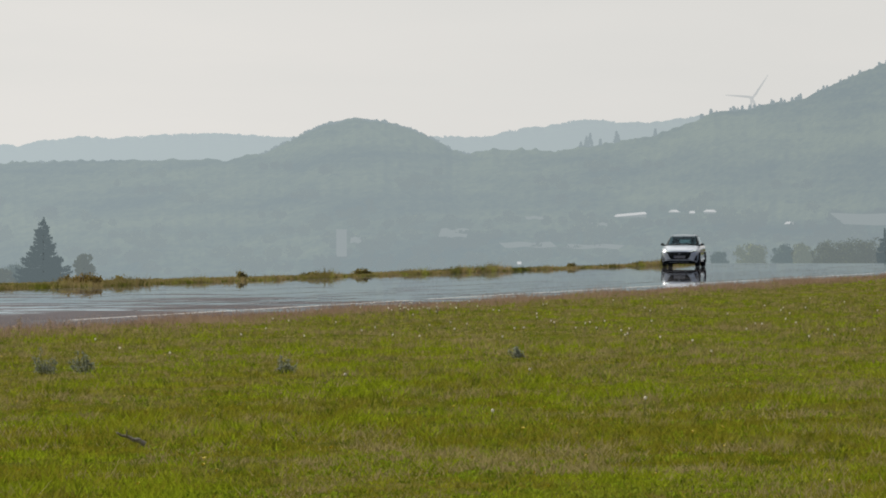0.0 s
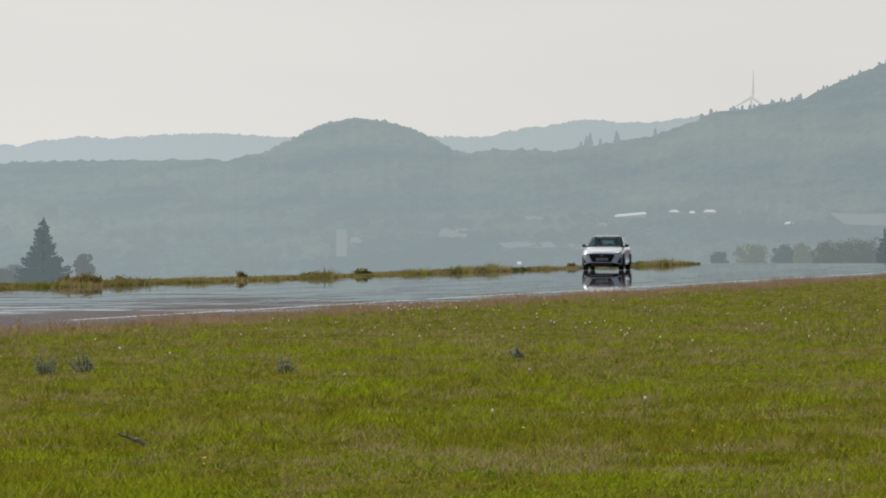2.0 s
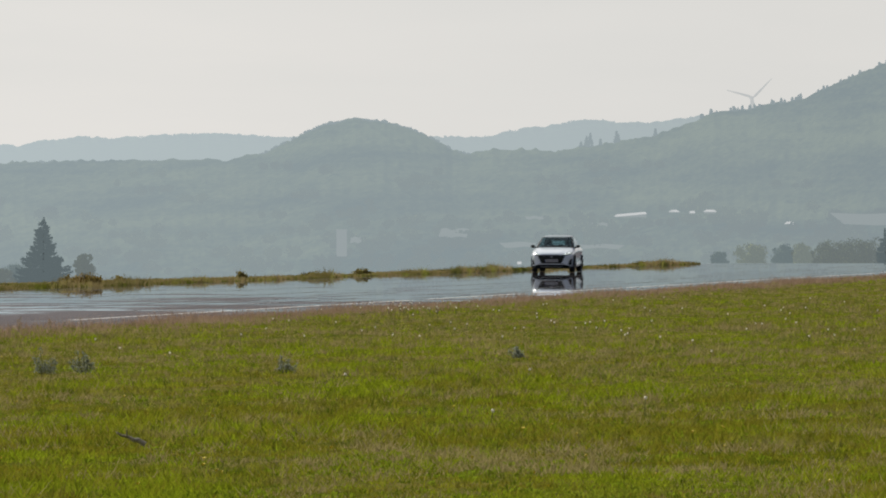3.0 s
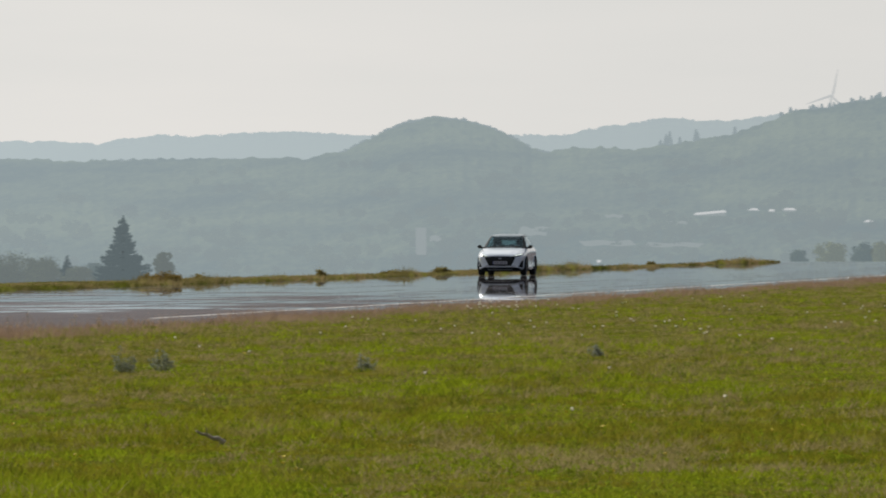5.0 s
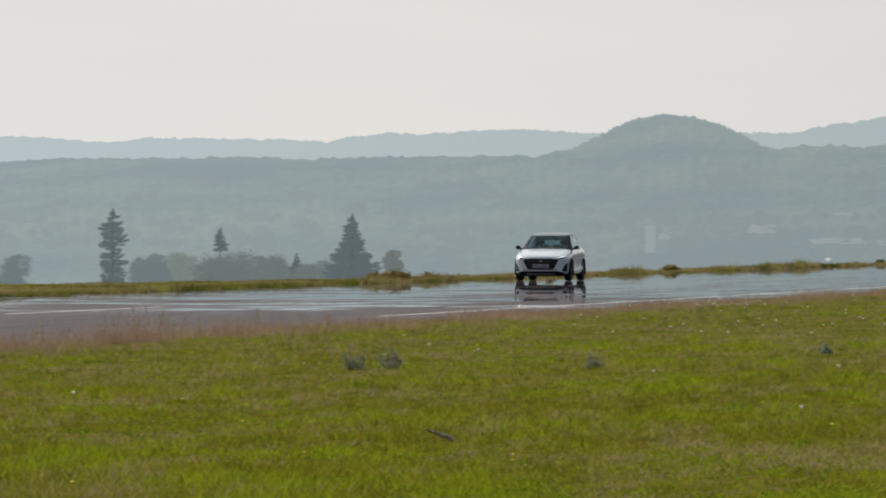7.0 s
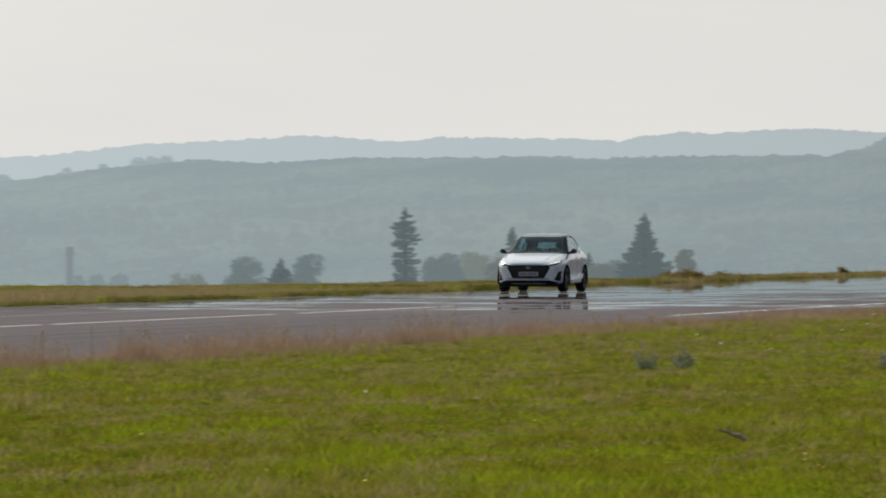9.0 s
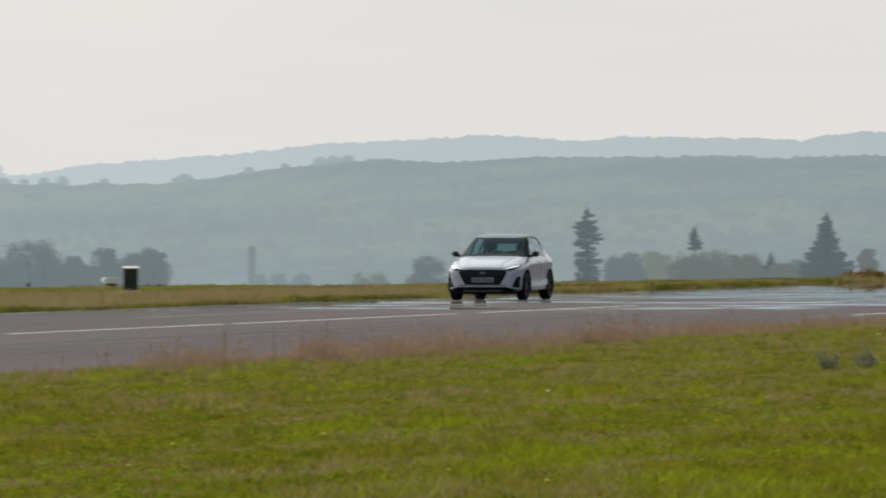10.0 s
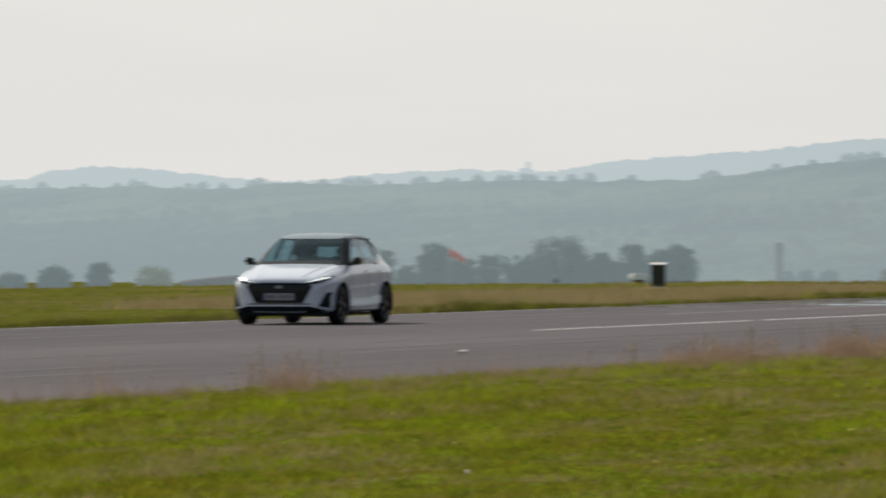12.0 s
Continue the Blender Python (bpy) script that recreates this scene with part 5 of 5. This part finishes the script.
    for b, high, many in [
    (12.769, 0.46, 40), (10.939, 0.55, 26), (11.099, 0.4, 26), (13.688, 0.36, 22), (13.437, 0.36, 30), (16.224, 0.42, 22), (12.357, 0.34, 22),
    (11.868, 0.3, 20), (10.366, 0.4, 20)]:
        cy = 25.4 / math.tan(radians(b))
        many *= 2
        lat = np.concatenate([lat, 25.4 + rng.normal(0, 0.14, many)])
        y = np.concatenate([y, cy + rng.normal(0, 0.3, many)])
        tall = np.concatenate([tall, rng.uniform(0.5, 1.0, many) * high])
    lat, y = tufted(rng, lat, y, 0.10, per)
    h = np.repeat(tall, per) * rng.uniform(0.4, 1.2, len(y)) * np.interp(y, (120, 170), (1.0, 0.62))
    blades("dry_fringe_grass", -lat, y, h, 0.004 + y * 0.00003, 0.9, STRAW, "reddish dry seed grass along the runway edge", 13)
    n, per = 21000, 8
    y = (rng.random(n) * (458 ** 0.6 - 110 ** 0.6) + 110 ** 0.6) ** (1 / 0.6)
    wide = crest(y) + 3 - RUN_FAR
    lat = RUN_FAR + 0.05 + wide * rng.random(n) ** 1.5
    bush = vnoise(lat * 0.6, y * 0.2, 15)
    edge = np.exp(-(lat - RUN_FAR) / 1.2)
    tall = (0.03 + 0.07 * bush ** 2 + edge * (0.06 + 0.26 * vnoise(y * 0.16, lat * 0, 17) ** 2)) * rng.uniform(0.5, 1.3, n)
    lat, y = tufted(rng, lat, y, 0.09, per)
    keep = lat > RUN_FAR - 0.05
    lat, y, h = lat[keep], y[keep], (np.repeat(tall, per) * rng.uniform(0.5, 1.2, len(y)))[keep]
    n, per = 5200, 8
    ey = (rng.random(n) * (458 ** 0.6 - 110 ** 0.6) + 110 ** 0.6) ** (1 / 0.6)
    elat = RUN_FAR + 0.05 + np.abs(rng.normal(0, 0.5, n)) * (0.4 + 1.2 * vnoise(ey * 0.2, ey * 0, 23))
    etall = (0.07 + 0.12 * vnoise(ey * 0.35, ey * 0, 24) ** 1.5) * rng.uniform(0.6, 1.2, n) * np.interp(ey, (240, 330), (1.0, 0.7))
    elat = np.concatenate([elat, rng.normal(46.4, 0.12, 46), rng.normal(46.2, 0.25, 30)])
    ey = np.concatenate([ey, rng.normal(160.6, 0.5, 46), rng.normal(171.3, 0.9, 30)])
    etall = np.concatenate([etall, rng.uniform(0.18, 0.42, 46), rng.uniform(0.12, 0.26, 30)])
    n = len(ey)
    elat, ey = tufted(rng, elat, ey, 0.08, per)
    blades("verge_edge_grass", -np.maximum(elat, RUN_FAR), ey, np.repeat(etall, per) * rng.uniform(0.5, 1.1, n * per), 0.012 + ey * 0.00007, 0.9, VERGE_EDGE, "darker green tufts along the runway's far edge", 25)
    n, per = 15000, 8
    sy = rng.uniform(160, 330, n)
    slat = RUN_FAR + 1.4 + 8.5 * rng.random(n)
    keep = vnoise(sy * 0.05, slat * 0.1, 31) + 0.4 * vnoise(sy * 0.3, slat * 0.5, 32) > rng.uniform(0.40, 0.85, n) + np.interp(sy, (160, 190, 220, 270), (0.3, 0.0, 0.0, 0.4))
    slat, sy = slat[keep & (slat < crest(sy))], sy[keep & (slat < crest(sy))]
    stall = np.repeat(rng.uniform(0.14, 0.27, len(sy)) * np.interp(sy, (205, 235, 270), (1.0, 0.5, 0.3)), per)
    slat, sy = tufted(rng, slat, sy, 0.12, per)
    blades("verge_straw_grass", -slat, sy, stall * rng.uniform(0.5, 1.1, len(sy)), 0.010 + sy * 0.00006, 0.9, VERGE_STRAW, "dry straw-coloured grass on the far verge", 33)
    blades("verge_grass", -lat, y, h, 0.012 + y * 0.00007, 0.9, VERGE, "yellow-green rough grass on the far verge", 16)


build_grass()


# ---- small things on the airfield ----
THISTLE = leafy("thistle_leaves", (0.15, 0.168, 0.125), (0.33, 0.35, 0.28), (0.22, 0.22, 0.17), through=0.3, lushness=0.0)
SEED_BROWN = leafy("dry_dock_seeds", (0.30, 0.215, 0.155), (0.45, 0.335, 0.255), (0.46, 0.35, 0.27), through=0.4, lushness=0.0)
SHRUB = leafy("verge_shrub_leaves", (0.17, 0.13, 0.035), (0.27, 0.20, 0.06), (0.32, 0.19, 0.08), through=0.2, lushness=0.0)
SEED = leafy("seed_head_white", (0.80, 0.76, 0.66), (0.86, 0.82, 0.72), (0.86, 0.82, 0.72), through=0.5, lushness=0.0, upright=True)
STALK = plain("flower_stalk", (0.16, 0.17, 0.06), 0.8, vary=0.2, scale=30)
YELLOW = plain("yellow_petals", (0.65, 0.48, 0.02), 0.7, vary=0.15, scale=40)
DEADWOOD = plain("weathered_wood", (0.32, 0.275, 0.22), 0.9, vary=0.4, scale=12, relief=0.004)
BOARD = plain("dark_green_board", (0.040, 0.048, 0.042), 0.6, vary=0.25, scale=4)
LID = plain("white_lid", (0.75, 0.74, 0.70), 0.5, vary=0.08, scale=4)
# sock colours, the white also on the trailer, glow partly: haze painted in
SOCK_RED = painted_haze_clumps("hazed_sock_red", (0.80, 0.14, 0.11), (0.95, 0.22, 0.17), (0.55, 0.42, 0.42), 0.3)
SOCK_WHITE = painted_haze_clumps("hazed_white", (0.7, 0.68, 0.66), (0.8, 0.78, 0.76), HAZE_GLOW, 0.25)
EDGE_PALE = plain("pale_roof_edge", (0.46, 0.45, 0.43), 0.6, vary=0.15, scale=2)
# dark earth made fainter by painted haze, an emission in the mix
EARTH = painted_haze_clumps("hazed_mound_earth", (0.06, 0.05, 0.045), (0.12, 0.105, 0.095), HAZE_GLOW, 0.42)


def seed_head():
    flower = new("dandelion_clock")
    bm = bmesh.new()
    stem(bm, (0, 0, -0.02), (0.01, 0, 0.16), 0.004, 0.003, 5)
    part("stalk", bm, STALK, flower)
    bm = bmesh.new()
    bmesh.ops.create_icosphere(bm, subdivisions=2, radius=0.0135, matrix=Matrix.Translation((0.01, 0, 0.165)))
    rng = random.Random(2)
    for v in bm.verts:
        v.co += (v.co - Vector((0.01, 0, 0.165))) * rng.uniform(-0.25, 0.3)
    part("seed_ball", bm, SEED, flower)
    return tagged(flower, "white dandelion seed head in the meadow grass", "flower", group="seed heads in the meadow")


def thistle(place, width, height, seed, label="grey-blue thistle clump in the meadow grass"):
    rng = np.random.default_rng(seed)
    plant = new("thistle")
    plant.location = place
    tagged(plant, label, "plant", group="thistles in the meadow")
    bm = bmesh.new()
    pts = []
    lean = rng.uniform(-0.2, 0.05)
    for k in range(11):
        ang, r = rng.uniform(0, 6.283), 0.5 * math.sqrt(rng.random()) * width
        tall = height * rng.uniform(0.3, 1.0) ** 1.3 * (1.15 - r / width)
        top = Vector((math.cos(ang) * r + lean * tall, math.sin(ang) * r, tall))
        foot = (math.cos(ang) * r * 0.35, math.sin(ang) * r * 0.35)
        stem(bm, (*foot, -0.02), top, 0.006, 0.003, 5)
        n = 46
        u = rng.random(n)[:, None] ** 0.9
        pts.append(np.array([*foot, 0.02]) * (1 - u) + np.array(top) * u + rng.normal(0, 0.024, (n, 3)) * (1.5 - 0.9 * u))
        pts.append(np.array(top) + rng.normal(0, 0.011, (12, 3)))
    part("stems", bm, STALK, plant)
    v, f = leaf_quads(np.concatenate(pts), 0.012, rng)
    leaves = arrays("leaves", v, f, THISTLE)
    leaves.parent = plant


def seed_weed(bearing, height, stems, seed):
    """Dried dock stems with their seed clusters, at the runway's edge."""
    rng = np.random.default_rng(seed)
    plant = new("dock_plant")
    plant.location = spot(bearing, 25.5 / math.sin(radians(bearing)))
    tagged(plant, "tall dried reddish dock stems beside the runway edge" if height > 0.42 else "dried reddish dock clump beside the runway edge", "plant", group="dried weeds along the runway")
    for k in range(stems):
        bm = bmesh.new()
        x, y, tall = rng.normal(0, 0.2), rng.normal(0, 0.8), height * rng.uniform(0.45, 1.05)
        top = Vector((x + rng.normal(0, 0.06), y + rng.normal(0, 0.05), tall))
        stem(bm, (x, y, -0.02), top, 0.005, 0.003, 5)
        stalk = part("stem", bm, STALK, plant)
        u = (0.15 + 0.85 * rng.random(34))[:, None]
        pts = np.array([x, y, 0.0]) * (1 - u) + np.array(top) * u + rng.normal(0, 0.034, (34, 3)) * (1.4 - u)
        v, f = leaf_quads(pts, 0.013, rng)
        tagged(arrays("seed_head", v, f, SEED_BROWN), kind="stuff").parent = stalk


def verge_shrub(y, lateral, width, height, seed, mat, label):
    rng = np.random.default_rng(seed)
    shrub = new("low_shrub")
    shrub.location = (-lateral, y, float(ground_z(np.array([-lateral]), np.array([y]))[0]))
    tagged(shrub, label, "shrub", group="shrubs on the verge")
    bm = bmesh.new()
    pts = []
    for k in range(int(12 + 12 * width)):
        top = Vector((rng.uniform(-0.5, 0.5) * width, rng.uniform(-0.4, 0.4) * width, height * rng.uniform(0.4, 1.0)))
        top.z *= 1.05 - 2.2 * (top.x / width) ** 2
        stem(bm, (top.x * 0.5, top.y * 0.5, -0.02), top, 0.01, 0.004, 5)
        u = rng.random(110)[:, None]
        pts.append(np.array([top.x * 0.6, top.y * 0.6, 0.0]) * (1 - u) + np.array(top) * u + rng.normal(0, 0.05, (110, 3)))
    part("twigs", bm, BARK, shrub)
    v, f = leaf_quads(np.concatenate(pts), 0.035, rng)
    leaves = arrays("leaves", v, f, mat)
    leaves.parent = shrub


def small_things():
    first = seed_head()
    places = [
    (6.879, 79.6), (6.652, 103.7), (7.798, 100.7), (6.348, 146.5), (5.3, 142.6), (5.516, 119.6), (6.034, 139.0), (5.848, 133.0), (5.614, 129.2),
    (4.916, 133.6), (7.588, 148.8), (9.178, 120.1), (5.929, 83.8), (6.593, 173.3), (6.278, 157.4), (11.347, 86.7), (15.096, 56.8), (5.23,
    152.2), (5.422, 173.3), (7.396, 185.1), (7.204, 177.8), (7.099, 182.6), (4.496, 177.8), (4.741, 135.6), (9.318, 132.3), (8.863, 118.1)]
    rng = random.Random(5)
    for i, (b, d) in enumerate(places):
        m = Matrix.Translation(spot(b, d)) @ pose(0, 0, -rng.uniform(0.0, 0.05), rng.uniform(-12, 12), rng.uniform(-12, 12), rng.uniform(0, 360))
        if i == 0:
            first.matrix_basis = m
        else:
            copy_thing(first, m)
    for i in range(70):
        b, d = rng.uniform(4.4, 8.8), rng.uniform(135, 215)
        if math.sin(radians(b)) * d < 25.5:
            copy_thing(first, Matrix.Translation(spot(b, d)) @ pose(0, 0, -rng.uniform(0.0, 0.06), rng.uniform(-12, 12), 0, rng.uniform(0, 360)))
    for i in range(26):
        b, d = rng.gauss(7.35, 0.22), rng.uniform(176, 198)
        copy_thing(first, Matrix.Translation(spot(b, d)) @ pose(0, 0, -rng.uniform(0.0, 0.04), rng.uniform(-12, 12), 0, rng.uniform(0, 360)))
    bm = bmesh.new()
    for i in range(130):
        b, d = rng.uniform(4.4, 18.5), 58 / (1 - 0.6 * rng.random())
        if math.sin(radians(b)) * d > 24:
            continue
        p = spot(b, d)
        r, h = rng.uniform(0.008, 0.015), rng.uniform(0.05, 0.09)
        c = bm.verts.new(p + Vector((0, 0, h + 0.004)))
        ring = [bm.verts.new(p + Vector((r * math.cos(k * 1.0472), r * math.sin(k * 1.0472), h + rng.uniform(-0.004, 0.012)))) for k in range(6)]
        foot = bm.verts.new(p + Vector((0, 0, h - 0.012)))
        for k in range(6):
            bm.faces.new((c, ring[k], ring[(k + 1) % 6]))
            bm.faces.new((foot, ring[(k + 1) % 6], ring[k]))
    tagged(part("yellow_flowers", bm, YELLOW), "small yellow flowers scattered in the meadow", "flowers", kind="stuff")
    for i, (b, h, many) in enumerate((
            (10.939, 0.58, 7), (11.099, 0.46, 6), (10.78, 0.40, 5), (12.769, 0.46, 9), (13.437, 0.44, 7), (13.688, 0.42, 6), (13.2, 0.34, 5), (16.224, 0.50, 6), (16.42, 0.42, 5),
            (12.357, 0.38, 6), (11.868, 0.34, 6), (11.5, 0.36, 5), (10.366, 0.42, 6), (14.2, 0.36, 4), (9.9, 0.30, 6), (9.55, 0.28, 6))):
        seed_weed(b, h, many, 300 + i)
    for i, (b, d, w, h) in enumerate([
    (9.632, 107.8, 0.30, 0.36), (9.38, 107.8, 0.40, 0.30), (8.147, 108.7, 0.24, 0.22), (6.715, 121.2, 0.19, 0.15)]):
        thistle(spot(b, d), w, h, 70 + i)
    for i, (y, lat, w, h) in enumerate(((277, 45.9, 1.3, 0.34), (284.8, 45.9, 0.5, 0.2), (310, 45.9, 0.3, 0.24), (325.8, 45.6, 0.9, 0.16), (340.8, 45.9, 0.6, 0.22), (437, 45.5, 0.5, 0.16), (408, 45.6, 0.3, 0.2))):
        verge_shrub(y, lat, w, h, 90 + i, VERGE if i else SHRUB, "green grassy tussock on the far runway verge" if i else "low red-brown shrub on the far runway verge")

    stone = new("stone")
    stone.location = (-30.75, 113.6, 0.0)
    tagged(stone, "pale loose stone lying on the runway asphalt", "stone")
    bm = bmesh.new()
    bmesh.ops.create_icosphere(bm, subdivisions=2, radius=0.06)
    for v in bm.verts:
        v.co = Vector((v.co.x * 1.5, v.co.y, v.co.z * 0.5 + 0.02)) * (0.85 + 0.3 * noise.noise(v.co * 30))
    part("rock", bm, LID, stone)

    branch = new("dead_branch")
    branch.matrix_world = Matrix.Translation(spot(9.101, 71.7)) @ pose(0, 0, 0.02, 0, 0, 35)
    tagged(branch, "weathered dead branch lying in the meadow grass", "branch")
    bm = bmesh.new()
    bends = [(0.12, 0.0, 0.0), (0.07, 0.02, 0.035), (0.03, 0.01, 0.035), (-0.02, 0.03, 0.065), (-0.07, 0.02, 0.07), (-0.12, 0.0, 0.095)]
    for k in range(5):
        stem(bm, bends[k], bends[k + 1], 0.022 - 0.003 * k, 0.019 - 0.003 * k, 8)
    part("limb", bm, DEADWOOD, branch)
    bm = bmesh.new()
    stem(bm, (-0.02, 0.03, 0.06), (-0.06, -0.05, 0.115), 0.008, 0.003, 6)
    part("twig", bm, DEADWOOD, branch)

    marker = new("runway_marker")
    marker.matrix_world = Matrix.Translation(spot(13.943, 229)) @ pose(0, 0, 0, 0, 0, 12)
    tagged(marker, "dark box-shaped runway marker with white lid in the grass", "marker")
    bm = bmesh.new()
    rounded_box(bm, -0.17, -0.15, 0.06, 0.17, 0.15, 0.60, 0.015)
    part("box", bm, BOARD, marker)
    bm = bmesh.new()
    for v in box(bm, -0.205, -0.19, 0.60, 0.205, 0.19, 0.62):
        v.co.z += 0.055 * (v.co.y + 0.21) / 0.42 if v.co.z > 0.61 else 0.0
    part("lid", bm, EDGE_PALE, marker, "white sloping lid")
    bm = bmesh.new()
    rounded_box(bm, -0.2, -0.18, -0.05, 0.2, 0.18, 0.07, 0.01)
    part("base", bm, LID, marker, "pale concrete base")
    # thin added slab: this side's lighter shading put into a grey colour
    bm = bmesh.new()
    rounded_box(bm, 0.168, -0.13, 0.1, 0.176, 0.13, 0.56, 0.003)
    part("side_tone", bm, plain("side_tone_grey", (0.2, 0.2, 0.19), 0.6, vary=0.2, scale=4), marker)

    p = spot(15.187, 820)
    top = EYE + math.tan(radians(-0.1922)) * 820 - p.z
    mast = new("windsock")
    mast.matrix_world = Matrix.Translation(p) @ pose(0, 0, 0, 0, 0, 15.187)
    tagged(mast, "red and white windsock drooping on its pole", "windsock")
    bm = bmesh.new()
    stem(bm, (-0.72, 0, -0.2), (-0.72, 0, top + 0.1), 0.045, 0.03, 8)
    part("pole", bm, MAST_GREY, mast)
    cuts = [(-0.68 + 0.31 * k, top - 0.04 * k - 0.035 * k * k, 0.34 - 0.03 * k) for k in range(6)]
    for k in range(5):
        bm = bmesh.new()
        (x0, z0, r0), (x1, z1, r1) = cuts[k], cuts[k + 1]
        stem(bm, (x0, 0, z0), (x1, 0, z1), r0, r1, 12)
        part("sock_band", bm, SOCK_WHITE if k == 4 else SOCK_RED, mast)

    p = spot(16.357, 300)
    bank = new("earth_shelter")
    bank.matrix_world = Matrix.Translation((p.x, p.y, p.z)) @ pose(0, 0, 0, 0, 0, 16.357)
    tagged(bank, "low dark earth shelter with a white roof edge", "shelter")
    rise = EYE + math.tan(radians(-0.3284)) * 300 - p.z
    tops = [(s * 2.85, rise - 0.30 * abs(s + 0.22) ** 1.5) for s in (-1 + i / 14 for i in range(29))]
    bm = bmesh.new()
    rows = [[bm.verts.new((x, -1.2, -0.4)), bm.verts.new((x, -0.6, h - 0.05)), bm.verts.new((x, 0, h)), bm.verts.new((x, 1.6, -0.4))] for x, h in tops]
    for a, b in zip(rows, rows[1:]):
        for k in range(3):
            bm.faces.new((a[k], b[k], b[k + 1], a[k + 1]))
    bm.faces.new(rows[0])
    bm.faces.new(rows[-1][::-1])
    part("bank", bm, EARTH, bank)
    bm = bmesh.new()
    edge = [[bm.verts.new((x, -0.66, h - 0.03)), bm.verts.new((x, -0.64, h + 0.03)), bm.verts.new((x, -0.50, h + 0.045)), bm.verts.new((x, -0.56, h - 0.03))] for x, h in tops[11:]]
    for a, b in zip(edge, edge[1:]):
        for k in range(4):
            bm.faces.new((a[k], b[k], b[(k + 1) % 4], a[(k + 1) % 4]))
    part("roof_edge", bm, EDGE_PALE, bank, "pale roof edge")

    p = spot(14.065, 330)
    trailer = new("trailer")
    trailer.matrix_world = Matrix.Translation((p.x, p.y, p.z)) @ pose(0, 0, 0, 0, 0, 14.065 + 10)
    tagged(trailer, "small white trailer parked beyond the airfield edge", "trailer")
    low = EYE + math.tan(radians(-0.3249)) * 330 - p.z
    bm = bmesh.new()
    rounded_box(bm, -0.30, -0.3, max(0.2, low - 0.2), 0.34, 0.3, low + 0.03, 0.06)
    part("shell", bm, SOCK_WHITE, trailer)
    for s in (-0.25, 0.2):
        bm = bmesh.new()
        lathe(bm, [(-0.06, 0.02), (-0.06, 0.12), (0.06, 0.12), (0.06, 0.02)], 16)
        w = part("wheel", bm, RUBBER, trailer)
        w.matrix_basis = pose(s, -0.28, 0.1, 0, 0, 90)
    bm = bmesh.new()
    stem(bm, (0, 0, -0.3), (0, 0, max(0.25, low - 0.15)), 0.2, 0.2, 8)
    part("chassis", bm, MATT, trailer)


small_things()


# ---- what moves ----
def motions():
    walk(car, [(t, pose(-42.0, y, 0.0)) for t, y in CAR_ROWS])
    # the wheels turn with the way covered; the rim repeats every 72 degrees, so each step drops whole repeats
    times = [k / FPS for k in range(12 * FPS + 1)]
    ys = np.interp(times, [t for t, _ in CAR_ROWS], [y for _, y in CAR_ROWS])
    steps = np.degrees(-np.diff(ys) / RADIUS) % 72.0
    turns = np.concatenate([[0.0], np.cumsum(steps)])
    for wheel in car_wheels:
        x, y, z = wheel.location
        walk(wheel, [(t, pose(x, y, z, a)) for t, a in zip(times, turns)])
    walk(rotor, [(k * 0.5, pose(0, -2.1, 30, 0, -85 + 43.5 * k * 0.5, 0)) for k in range(25)])


motions()
